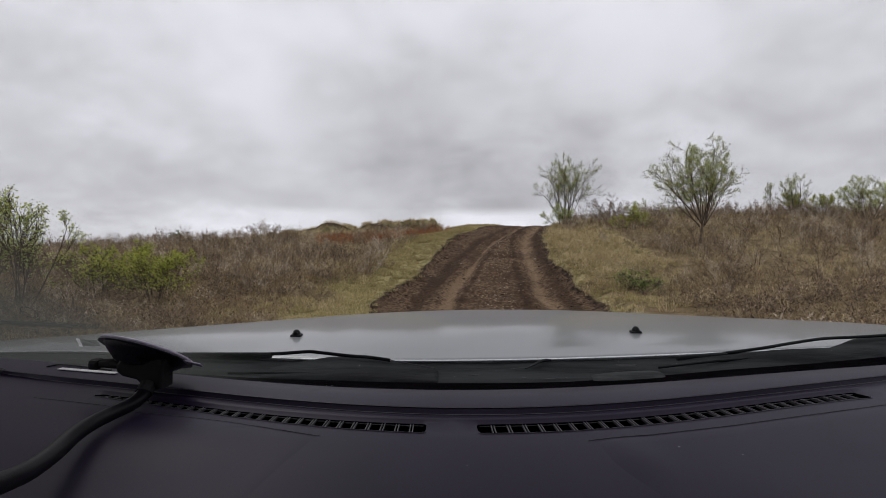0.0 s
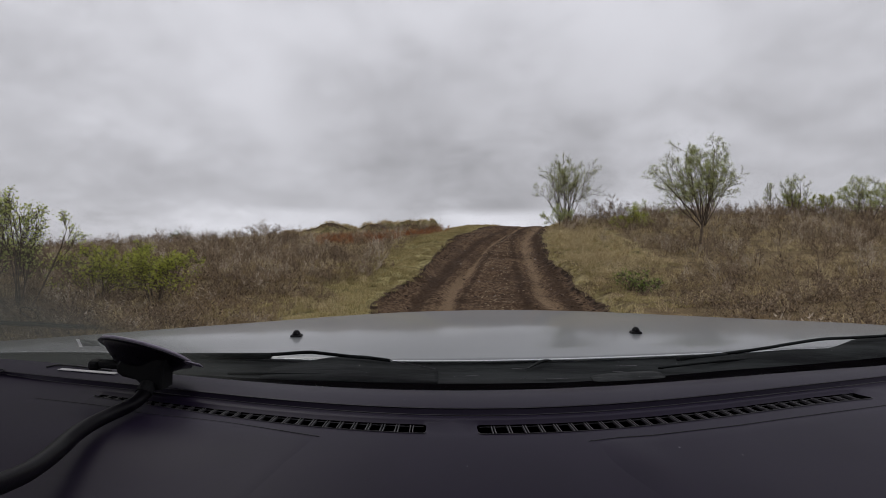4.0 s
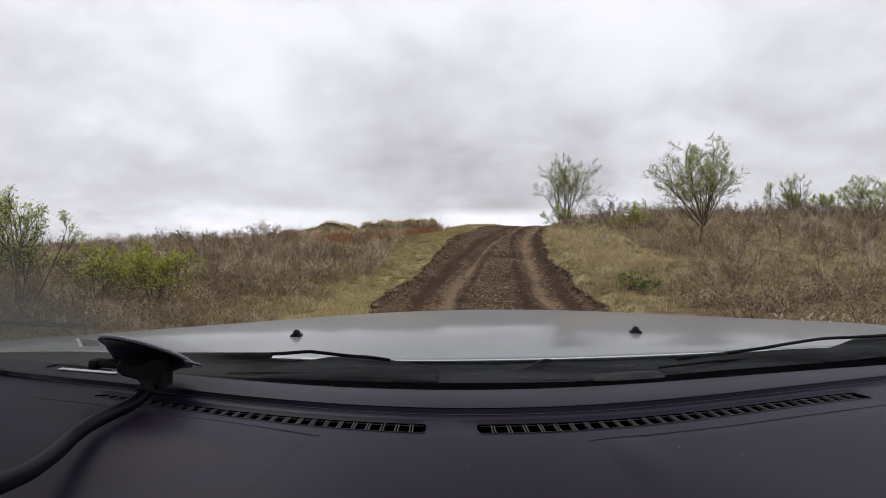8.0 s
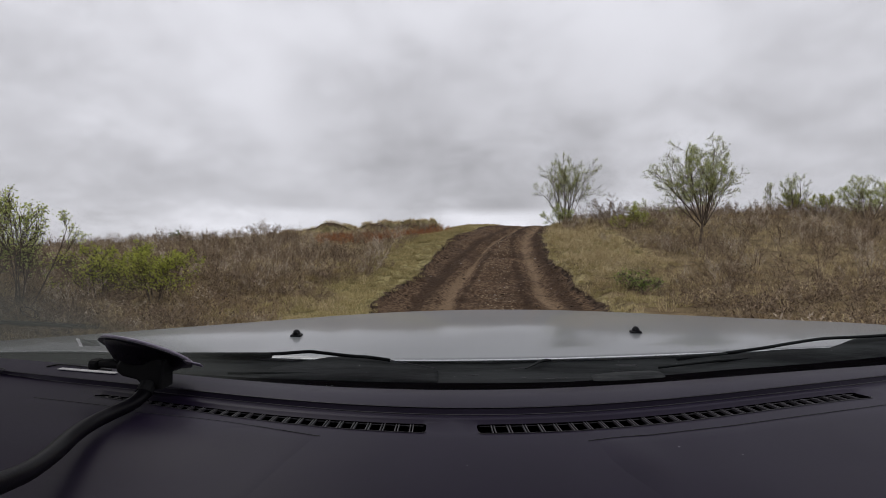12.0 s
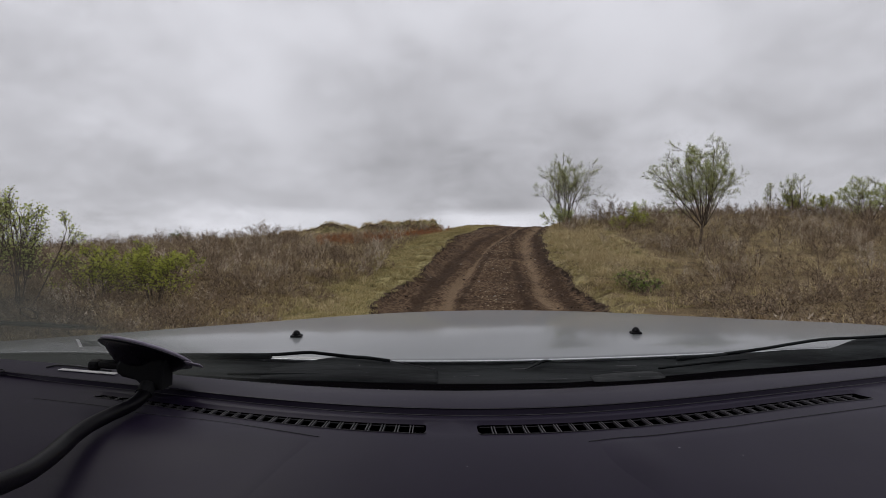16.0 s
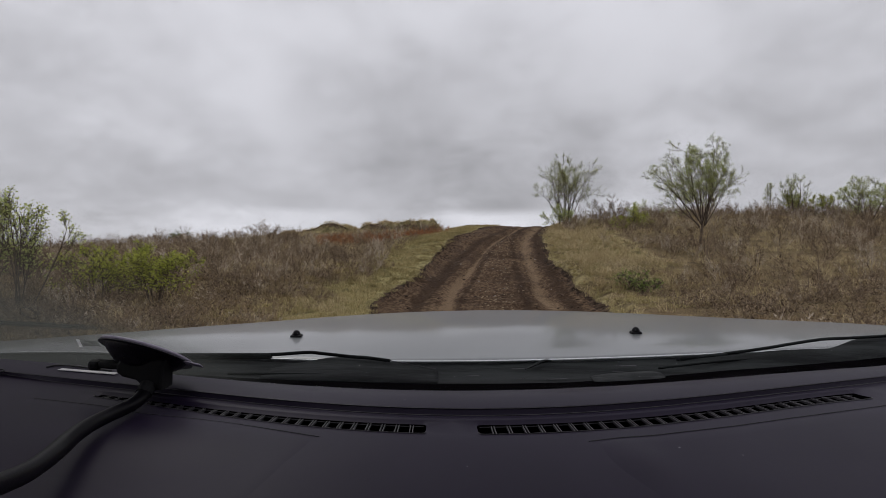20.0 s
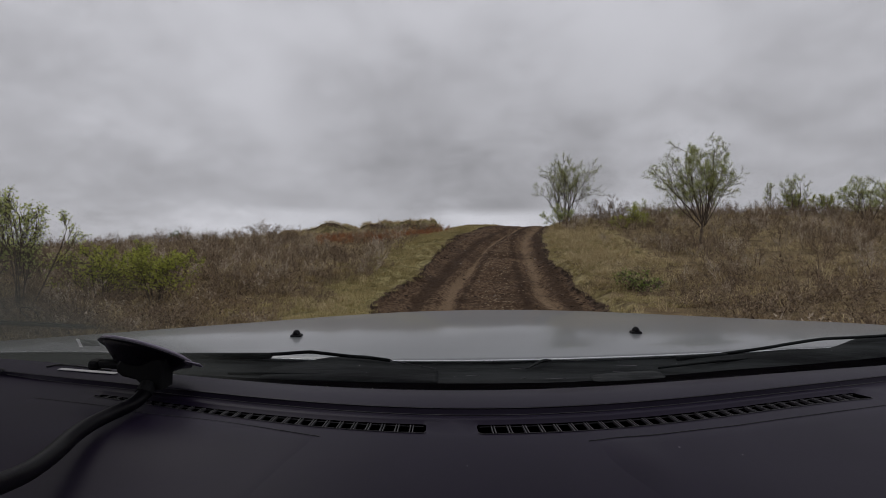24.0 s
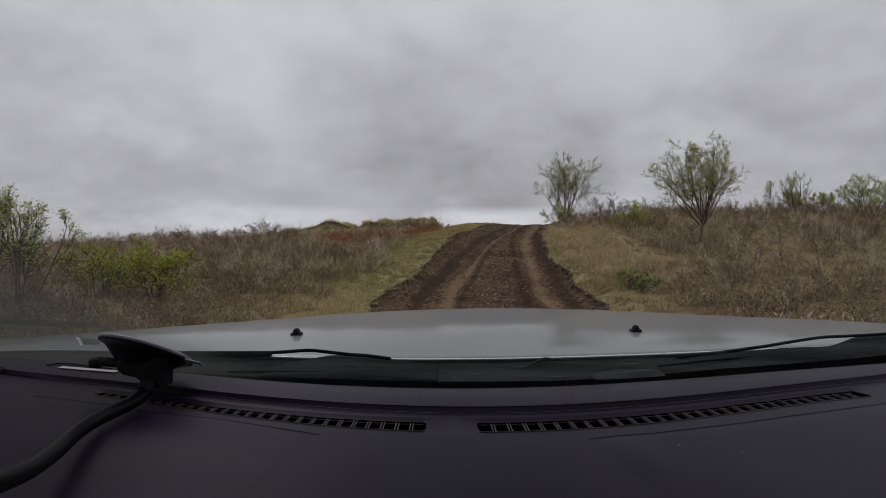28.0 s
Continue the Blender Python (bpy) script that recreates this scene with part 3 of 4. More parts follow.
scatter("dry_grass", DRY, places_in(-24, 24, -11, 27, 14000, lambda x, y: step(bank_offset(x, y), 0.1 + 0.06 * (x > track_centre(y)), 0.4 + 0.05 * (x > track_centre(y))) * step(np.abs(x - 0.07), 1.3, 1.8) * (0.3 + 0.6 * clump(x, y, 1.0)) * (1 - 0.5 * (x < -4.5) * (y > 9))), M_GRASS_DRY, "flopped dry tan grass between the brush", "grass", (0.6, 1.25))
scatter("fresh_grass", TURF, places_in(-3.5, 3.0, 6.5, 24, 9000, lambda x, y: (x < track_centre(y)) * off_track(x, y) * step(bank_offset(x, y), 2.6, 1.2)), M_GRASS_GREEN, "short yellow-green turf along the edge of the track", "grass", (0.7, 1.4))
scatter("fresh_grass", TURF, places_in(2.0, 8.5, 7.0, 22, 5200, lambda x, y: (x > track_centre(y)) * step(bank_offset(x, y), 0.18, 0.4) * step(bank_offset(x, y), 3.0, 1.2)), M_GRASS_GREEN, "sparse green turf on the bank of the track", "grass", (0.6, 1.3))
scatter("tan_grass", LONG, places_in(2.5, 8.0, 9.0, 19.5, 1500, lambda x, y: (x > track_centre(y)) * step(bank_offset(x, y), 0.3, 0.8) * step(bank_offset(x, y), 2.8, 1.6)), M_GRASS_DRY, "pale tan tussock grass on the bank", "grass", (0.6, 1.05))
scatter("tussocks", LONG, places_in(-9.2, 1.2, 24.1, 27.2, 2600, lambda x, y: 0.05 + 0.9 * clump(x, y, 0.6)), M_TUSSOCK, "shaggy tan tussocks over the hummocks on the brow", "grass", (0.35, 0.75))

scatter("leaf_litter", DRY, places_in(-10, 11, 3.5, 11.0, 4600, lambda x, y: step(bank_offset(x, y), 0.9, 1.6) * step(np.hypot(x, y), 4.6, 5.2) * (0.25 + 0.75 * (x < 0))), M_LITTER, "matted brown litter and dead grass", "grass", (0.45, 0.9))
LUMPS = [stone_lump(k) for k in range(6)]
scatter("soil_clods", LUMPS, places_in(-2.0, 6.5, 6.5, 22, 6000, lambda x, y: step(np.abs(bank_offset(x, y) - 0.02 - 0.06 * (x > track_centre(y))), 0.22, 0.05) * 0.9 + 0.10 * (bank_offset(x, y) < 0)), M_CLOD, "crumbled dark soil clods along the broken banks", "soil", (0.011, 0.048))
M_GRAVEL = surface("tan_track_gravel", (0.10, 0.072, 0.046), (0.35, 0.275, 0.19), 6, 0.9, 60, 0.2, 0.004, island=0.6, spec=0.1)
scatter("track_gravel", LUMPS, places_in(-1.5, 5.5, 6.5, 21, 9000, lambda x, y: np.exp(-((x - track_centre(y) - 0.15) / 0.36) ** 2) * (0.25 + 0.75 * clump(x, y, 0.8))), M_GRAVEL, "loose tan gravel and crumbs between the ruts", "gravel", (0.008, 0.030))
scatter("small_stones", LUMPS, places_in(-1.5, 5.5, 6.5, 20, 260, lambda x, y: (bank_offset(x, y) < -0.05) * 0.5), M_STONE, "small grey stones pressed into the mud", "stones", (0.010, 0.028))


# ---- trees and leafy shrubs, one by one ----
def grow(seed, tall, wide, stems, leaves, leaf, lean=(0.0, 0.0), bare_foot=0.12, thick=0.03, curl=0.16, fan=0.85, fork=0.0):
    """Limbs (points and radii) and leaf places of a small many-stemmed tree; fan: how far its stems spread; fork: how high they part."""
    r = random.Random(seed)
    limbs, tips = [], []

    def aside(d, angle):
        """A direction turned away from d by an angle."""
        side = d.cross(Vector((r.gauss(0, 1), r.gauss(0, 1), r.gauss(0, 1)))).normalized()
        return (d * math.cos(angle) + side * math.sin(angle)).normalized()

    def limb(p, d, length, rad, depth):
        n = (5, 4, 3, 1)[depth]
        line, radii = [p.copy()], [rad]
        for i in range(n):
            d = (aside(d, abs(r.gauss(0, curl))) + Vector((0, 0, 0.07))).normalized()
            p = p + d * length / n
            line.append(p.copy())
            radii.append(rad * (1 - 0.7 * (i + 1) / n))
            if depth < 3 and i >= (1 if depth == 0 else 0):
                for _ in range(2 if depth < 2 else r.randint(1, 2)):
                    limb(p, aside(d, r.uniform(0.5, 1.0)), length * (0.62 - 0.38 * (i + 1) / n) * r.uniform(0.7, 1.15), radii[-1] * 0.6, depth + 1)
            if depth >= 2:
                tips.append((p.copy(), d.copy()))
        limbs.append((line, radii))

    if fork:
        limbs.append(([Vector((0.1 * f - 0.05, 0, fork * tall * f * 1.2 - 0.1)) for f in (0, 0.5, 1)], [thick * 2.4, thick * 2.0, thick * 1.4]))
    for k in range(stems):
        t = k * math.tau / stems + r.random()
        out = wide / tall * r.uniform(0.15, fan)
        d = Vector((math.cos(t) * out + lean[0], math.sin(t) * out + lean[1], 1)).normalized()
        limb(Vector((math.cos(t) * 0.04 + 0.3 * fork * r.random(), math.sin(t) * 0.04, fork * tall * r.uniform(0.8, 1.2) - 0.1)), d, (1 - 0.7 * fork) * tall * r.uniform(0.70, 0.95) * (1 - 0.22 * (fan > 1) * out), thick * r.uniform(0.7, 1.1), 0)
    span = sorted(max(abs(p.x), abs(p.y)) for p, d in tips)[int(0.90 * len(tips))]
    high = sorted(p.z for p, d in tips)[int(0.97 * len(tips))]
    fit = Vector((0.5 * wide / span, 0.5 * wide / span, tall / high))
    limbs = [([p * fit for p in line], radii) for line, radii in limbs]
    tips = [(p * fit, d) for p, d in tips]
    r.shuffle(tips)
    lv, lf = [], []
    for i in range(leaves):
        p, d = tips[i % len(tips)]
        p = p - d * r.random() * 0.06 * tall / 3 + Vector((r.gauss(0, 0.03), r.gauss(0, 0.03), r.gauss(0, 0.03)))
        if p.z < bare_foot * tall:
            continue
        a = Vector((r.gauss(0, 1), r.gauss(0, 1), r.gauss(0.3, 0.7))).normalized()
        b = a.cross(Vector((r.gauss(0, 1), r.gauss(0, 1), r.gauss(0, 1)))).normalized()
        s = leaf * r.uniform(0.6, 1.3)
        k = len(lv)
        lv += [p, p + a * s * 0.5 + b * s * 0.32, p + a * s, p + a * s * 0.5 - b * s * 0.32]
        lf += [(k, k + 1, k + 2), (k, k + 2, k + 3)]
    return limbs, lv, lf


def tree(name, at, label, category, seed, tall, wide, stems, leaves, leaf, bark, foliage, group="", **more):
    foot = new(name)
    foot.location = (*at, on_ground(*at, 0.03))
    tagged(foot, label, category, group)
    limbs, lv, lf = grow(seed, tall, wide, stems, leaves, leaf, **more)
    vs, fs = [], []
    main = sorted(limbs, key=lambda q: -q[1][0])
    for which, chosen, sides in (("trunk", main[:stems], 6), ("branches", main[stems:], 3)):
        vs, fs = [], []
        for line, radii in chosen:
            for i, p in enumerate(line):
                d = (line[min(i + 1, len(line) - 1)] - line[max(i - 1, 0)]).normalized()
                a = d.cross(Vector((0.31, 0.87, 0.22))).normalized()
                b = d.cross(a)
                for k in range(sides):
                    t = k * math.tau / sides
                    vs.append(p + max(radii[i], 0.0034 if i < len(line) - 1 else 0.001) * (math.cos(t) * a + math.sin(t) * b))
                if i:
                    n = len(vs) - 2 * sides
                    for k in range(sides):
                        j = (k + 1) % sides
                        fs.append((n + k, n + j, n + sides + j, n + sides + k))
        tagged(mesh_of(which, vs, fs, bark, foot, smooth=True), kind="" if which == "trunk" else "stuff")
    if lv:
        tagged(mesh_of("leaves", lv, lf, foliage, foot), kind="stuff")
    return foot


tree("birch", (5.0, 19.6), "small many-stemmed birch coming into leaf beside the track", "birch", 3, 2.70, 2.10, 15, 15000, 0.024, M_BARK, M_LEAF, "young birches", thick=0.017, bare_foot=0.05, curl=0.2, fan=1.3, fork=0.12)
tree("birch", (7.12, 13.2), "wide young birch with dark limbs and small fresh leaves", "birch", 12, 2.72, 2.20, 18, 26000, 0.023, M_BARK, M_LEAF, "young birches", thick=0.017, lean=(-0.16, 0.0), curl=0.2, fan=1.7, fork=0.26)
tree("birch", (14.8, 20.2), "slender young birch on the brow", "birch", 15, 1.65, 1.15, 4, 2000, 0.032, M_BARK, M_LEAF, "young birches", thick=0.018)
tree("birch", (13.9, 20.4), "thin sapling with few leaves on the brow", "birch", 16, 1.4, 0.45, 2, 700, 0.032, M_BARK, M_LEAF, "young birches", thick=0.016)
tree("willow_shrub", (4.75, 19.3), "low green willow growing at the foot of the birch", "shrub", 41, 0.9, 1.1, 6, 3600, 0.034, M_BARK, M_LEAF, "leafy willows", thick=0.012, bare_foot=0.0)
tree("willow_shrub", (14.9, 20.4), "low rounded green willow on the brow", "shrub", 17, 0.88, 0.9, 6, 3000, 0.036, M_BARK, M_LEAF_YELLOW, "leafy willows", thick=0.016)
tree("willow_shrub", (16.0, 20.3), "low rounded green willow on the brow", "shrub", 18, 0.88, 1.1, 6, 3000, 0.036, M_BARK, M_LEAF_YELLOW, "leafy willows", thick=0.016)
tree("willow_shrub", (15.6, 17.6), "grey-green spreading willow above the brush", "shrub", 19, 1.55, 1.9, 9, 7000, 0.034, M_BARK, M_LEAF, "leafy willows", thick=0.02)
tree("willow_shrub", (17.3, 18.2), "grey-green spreading willow above the brush", "shrub", 29, 1.65, 2.0, 9, 6400, 0.034, M_BARK, M_LEAF, "leafy willows", thick=0.02)
tree("willow_shrub", (6.6, 16.6), "low yellow-green willow at the foot of the birch", "shrub", 21, 0.75, 1.5, 6, 3600, 0.034, M_BARK, M_LEAF_YELLOW, "leafy willows", thick=0.014)
tree("willow_shrub", (-4.62, 7.7), "yellow-green willow shrub in fresh leaf", "shrub", 23, 0.92, 0.90, 8, 4200, 0.034, M_BARK, M_LEAF_YELLOW, "leafy willows", thick=0.012)
tree("willow_shrub", (-5.9, 8.3), "yellow-green willow shrub in fresh leaf", "shrub", 24, 0.95, 1.15, 8, 4000, 0.034, M_BARK, M_LEAF_YELLOW, "leafy willows", thick=0.012)
tree("willow_shrub", (-6.7, 7.6), "tall willow with dark upright shoots and small leaves", "shrub", 25, 1.80, 1.0, 6, 2400, 0.040, M_BARK, M_LEAF, "leafy willows", thick=0.014)
tree("willow_shrub", (-7.4, 7.8), "tall willow with dark upright shoots and small leaves", "shrub", 26, 1.95, 1.0, 6, 2400, 0.040, M_BARK, M_LEAF, "leafy willows", thick=0.014)
tree("bare_shrub", (6.9, 20.0), "leafless reddish shrub on the skyline", "shrub", 31, 1.0, 1.7, 10, 0, 0.03, M_TWIG, M_LEAF, thick=0.012)
tree("bare_shrub", (-8.2, 22.0), "leafless shrub on the skyline", "shrub", 32, 0.55, 1.8, 10, 0, 0.03, M_TWIG, M_LEAF, thick=0.012)
tree("green_herb", (3.62, 8.9), "low patch of fresh green leaves on the bank", "plant", 33, 0.40, 0.7, 8, 700, 0.040, M_BARK, M_LEAF_HERB, thick=0.006, bare_foot=0.0)
tree("far_bush", (-14.6, 26.5), "small round bush on the far brow", "shrub", 34, 0.8, 0.9, 6, 900, 0.05, M_BARK, M_LEAF_DARK, thick=0.01)


# ---- the ford behind the car, the lake, and the plain over the brow ----
def water_material():
    m = bpy.data.materials.new("brown_ford_water")
    m.use_nodes = True
    n = Nodes(m.node_tree)
    at = n.add("TexCoord").outputs["Object"]
    c1, c2 = n.noise(at, 0.6, 3), n.noise(at, 6.0, 4)
    p = n.add("BsdfPrincipled", {"Base Color": n.mix(c1, (0.040, 0.032, 0.022), (0.075, 0.062, 0.045)), "Roughness": 0.06})
    n.tree.links.new(n.add("Bump", {"Strength": 0.15, "Distance": 0.03, "Height": c2}).outputs[0], p.inputs["Normal"])
    n.add("OutputMaterial", {0: p.outputs[0]})
    return m


M_WATER = water_material()


def water_sheet(name, x0, x1, y0, y1, z, label):
    bm = grid_bm([[(x, y, z) for x in np.linspace(x0, x1, 12)] for y in np.linspace(y0, y1, 6)])
    return tagged(part(name, bm, M_WATER), label, "water", kind="structure")


water_sheet("stream", -40, 40, -20, -12.6, -1.22, "shallow brown stream crossing the track at a ford")
water_sheet("lake", -420, -50, -260, 20, -1.9, "grey rippled lake beside the scrubland")
for k in range(14):
    side = -1 if k % 2 else 1
    tree("green_herb", (side * (2.6 + 0.75 * (k // 2)), -11.6 + 0.5 * math.sin(k * 2.1)), "lush green herbs on the bank of the stream", "plant", 60 + k % 4, 0.45, 0.8, 2, 700, 0.055, M_BARK, M_LEAF_HERB, "herbs by the stream", thick=0.006, bare_foot=0.0)
CLUMP = ((-35, 101, 3.4, 3.0, 2), (-32.5, 99, 4.0, 3.2, 3), (-29, 102, 2.6, 3.6, 4), (-26.5, 100, 3.0, 3.4, 4), (-23.5, 103, 2.8, 3.0, 4), (-20.5, 101, 3.3, 2.6, 3), (-16.5, 99, 3.9, 2.9, 3), (-13.5, 100, 3.2, 2.4, 2))
for k, (x, y, tall, wide, stems) in enumerate(CLUMP):
    green = k == 6
    tree("meadow_tree", (x, y), "dense round dark green tree on the dry meadow" if green else "spreading tree with thin spring leaves on the dry meadow", "tree", 80 + k, tall, wide, stems, 3600 if green else 2200, 0.13, M_BARK, M_LEAF_DARK if green else M_LEAF, "clump on the meadow", thick=0.06)
for k, (x, y) in enumerate(((9.5, 44), (14, 52), (22, 47), (17, 62), (30, 58), (-2, 72), (6, 80))):
    tree("bare_shrub", (x, y), "leafless brown shrub on the tan meadow", "shrub", 110 + k, 0.8 + 0.1 * (k % 3), 1.6, 4, 0, 0.03, M_TWIG, M_LEAF, "bare shrubs on the meadow", thick=0.014)
for k, (x, y) in enumerate(((12.5, 30.5), (14.0, 33.0), (16.5, 31.5))):
    tree("birch", (x, y), "slender young birch over the brush bank", "birch", 120 + k, 1.9 - 0.2 * k, 1.0, 3, 1500, 0.05, M_BARK, M_LEAF, "young birches", thick=0.02)
tree("lakeside_willow", (-13, -27), "tall thin-leaved willow by the lake shore", "tree", 130, 3.8, 3.2, 5, 1800, 0.06, M_BARK, M_LEAF, thick=0.05)


def mound(x, y, wide, tall, seed):
    """A rough tussocky hummock standing out of the meadow."""
    k = random.Random(seed)
    rings = []
    for i in range(9):
        f = i / 8
        rings.append([(math.cos(a * math.tau / 22) * wide * (1 - f ** 1.6) * k.uniform(0.85, 1.1), math.sin(a * math.tau / 22) * wide * 0.7 * (1 - f ** 1.6) * k.uniform(0.85, 1.1), tall * f * k.uniform(0.9, 1.05) - 0.15) for a in range(22)])
    ob = part("tussock_mound", grid_bm(rings, True), M_GROUND, None, "", True)
    ob.location = (x, y, on_ground(x, y))
    return tagged(ob, "rough tan tussocky mound on the meadow", "mound", "mounds on the meadow")


mound(-8.5, 98, 3.2, 1.3, 1)
mound(-24, 74, 2.4, 1.0, 2)
mound(-38, 84, 2.0, 0.9, 3)

bm = bmesh.new()
bmesh.ops.create_icosphere(bm, subdivisions=3, radius=0.42)
for v in bm.verts:
    v.co = Vector((v.co.x * 1.3, v.co.y, v.co.z * 0.7)) * (1 + 0.35 * noise.noise(v.co * 3.0))
soil = part("soil_block", bm, M_CLOD, None, "", True)
soil.location = (-2.6, -10.4, on_ground(-2.6, -10.4) + 0.05)
tagged(soil, "broken block of dark soil and turf by the ford", "soil")
tagged(part("dead_branch", tube_bm(smooth_path([(-0.9, -11.9, on_ground(-0.9, -11.9) + 0.04), (-0.4, -11.7, on_ground(-0.4, -11.7) + 0.10), (0.2, -11.6, on_ground(0.2, -11.6) + 0.06), (0.7, -11.3, on_ground(0.7, -11.3) + 0.05)], 4), 0.018, 7), M_BARK), "dead grey branch lying in the mud of the ford", "branch")


def pylon(x, y):
    """A two-legged steel portal pylon with one cross-arm and braces."""
    p = tagged(new("pylon"), "grey steel portal pylon far across the plain", "pylon", "pylons of one line")
    p.location = (x, y, on_ground(x, y, 0.3))
    for sx in (-5, 5):
        part("leg", tube_bm([(sx * 1.15, 0, -0.3), (sx, 0, 22)], [0.4, 0.25], 6), M_STEEL, p)
        part("brace", tube_bm([(sx * 1.1, 0, 8), (-sx, 0, 19)], 0.12, 5), M_STEEL, p)
    part("cross_arm", box_bm((22, 0.6, 0.9), (0, 0, 20), 0.05), M_STEEL, p)
    for sx in (-10, 0, 10):
        part("insulator", tube_bm([(sx, 0, 19.7), (sx, 0, 17.2)], 0.12, 6), M_STEEL, p)


for x, y in ((-330, 720), (-120, 940), (160, 1150), (620, 1400)):
    pylon(x, y)


# ---- far distance ----
def ridge(name, label, x0, x1, y, tall, seed, depth, shoulder=0.35):
    """A flat-topped far hill with a broken brow."""
    xs = np.linspace(x0, x1, 90)
    top = tall * step(xs, x0, x0 + (x1 - x0) * shoulder) * step(xs, x1, x1 - (x1 - x0) * 0.15) + tall * 0.07 * rough_noise(xs, xs * 0 + seed, (x1 - x0) / 8, 4)
    top = np.maximum(top, 0.5)
    rings = [[(x, y + depth * (1 - f), -8 + (h + 8) * f ** 0.8) for x, h in zip(xs, top)] for f in (0.0, 0.25, 0.5, 0.75, 0.95, 1.0)]
    rings.append([(x, y + depth * 1.6, -8) for x in xs])
    rings = [[(px, 2 * y + depth - py if i < 6 else py, pz) for px, py, pz in q] for i, q in enumerate(rings)]
    bm = grid_bm([[(px, y - depth + (py - y) if i < 6 else py, pz) for px, py, pz in q] for i, q in enumerate(rings)])
    return tagged(part(name, bm, M_HILL, smooth=True), label, "hill", kind="structure")


ridge("far_mountain", "long flat-topped dark mountain in the distance", 380, 4900, 3000, 318, 3.0, 500, 0.16)
ridge("far_hills", "low dark hills along the far side of the plain", -3500, -700, 3200, 60, 8.0, 300)


# ---- the car ----
# Plan curves of the cab, across the car: y = c0 + c1 x + c2 x^2 ..., running on straight past their ends
def curve(c, lo=-9.0, hi=9.0):
    def f(x):
        k = min(max(x, lo), hi)
        slope = sum(i * a * k ** (i - 1) for i, a in enumerate(c) if i)
        return sum(a * k ** i for i, a in enumerate(c)) + (x - k) * slope
    return f


def between(a, b, f):
    return lambda x: a(x) + f * (b(x) - a(x))


nose = curve((1.8792, 0.1663, -0.3536, 0.0198, -0.0006))
bonnet_back = curve((0.7281, 0.0154, 0.2729, -0.0707, -0.2631, 0.1793), -0.72, 0.76)
border_curve = curve((0.6337, -0.0111, 0.3018, -0.0622, -0.0569, 0.1429, -0.1304), -0.70, 0.68)
border_far = lambda x: border_curve(x) - 0.019 + 0.021 * min(1.0, max(0.0, (x - 0.16) / 0.24))
screen_foot = curve((0.5628, -0.0211, 0.5521, -0.0248, -0.8851, 0.0525, 0.7105), -0.65, 0.62)
step_top = curve((0.4976, -0.0416, 0.6560, 0.1543, -1.3665, -0.2234, 1.5970), -0.53, 0.56)
step_foot = curve((0.4954, -0.0479, 0.7005, 0.2312, -1.6954, -0.4677, 2.3284), -0.53, 0.56)
vent_far = curve((0.4699, -0.0335, 0.6411, 0.0755, -0.8874), -0.50, 0.56)
vent_near = curve((0.4482, -0.0448, 0.7353, 0.0663, -1.1387), -0.50, 0.56)
DASH_Z = 1.21

car = tagged(new("car"), "silver off-road car with a black dashboard, standing on the track", "car")
car.matrix_basis = CAR


def xs_of(a, b, n):
    return [a + (b - a) * i / (n - 1) for i in range(n)]


# bonnet: a domed skin that falls away and rolls over at the nose
def bonnet_z(f):
    return 1.205 - 0.0636 * f - 0.0625 * f * f + 0.0129 * f ** 3


rows_b = []
bx = xs_of(-0.93, 1.07, 81)
for f in (0, 0.02, 0.1, 0.2, 0.3, 0.4, 0.5, 0.6, 0.7, 0.8, 0.9, 0.96, 1.0):
    rows_b.append([(x, bonnet_back(x) + f * (nose(x) - bonnet_back(x)), bonnet_z(f) - 0.003 * (f == 0)) for x in bx])
for dy, dz in ((0.03, -0.012), (0.07, -0.05), (0.10, -0.12), (0.11, -0.25)):
    rows_b.append([(x, nose(x) + dy, bonnet_z(1) + dz) for x in bx])
part("bonnet", thicken(grid_bm(rows_b), 0.004), M_SILVER, car, "silver metallic bonnet", True)
# The lip's sky reflection is painted as a silver paler than the bonnet.
part("bonnet_lip", thicken(grid_bm([[(x, bonnet_back(x) - dy, 1.2045 - dz) for x in xs_of(-0.9, 0.74, 80)] for dy, dz in ((-0.0005, -0.0006), (0.001, -0.0002), (0.002, 0.0016))]), 0.001), M_LIP, car, "rolled rear edge, its sky glint put into a paler silver", True)
for x, y in ((-0.2949, 0.9665), (0.400, 0.9967)):
    z = bonnet_z((y - bonnet_back(x)) / (nose(x) - bonnet_back(x)))
    nz = part("washer_nozzle", box_bm((0.0215, 0.017, 0.006), (x, y, z + 0.002), 0.002), M_DARK, car, "black plastic washer nozzle")
    bm = bmesh.new()
    bmesh.ops.create_uvsphere(bm, u_segments=14, v_segments=8, radius=0.0092)
    bmesh.ops.scale(bm, vec=(0.9, 0.9, 1.05), verts=bm.verts)
    bmesh.ops.transform(bm, matrix=pose(x, y, z + 0.0045), verts=bm.verts)
    part("jet", bm, M_ARM, nz, "", True)
    for dx in (-0.0035, 0.0035):
        part("jet_hole", box_bm((0.002, 0.002, 0.002), (x + dx, y - 0.0080, z + 0.0085), 0.0006), M_SLAT, nz)

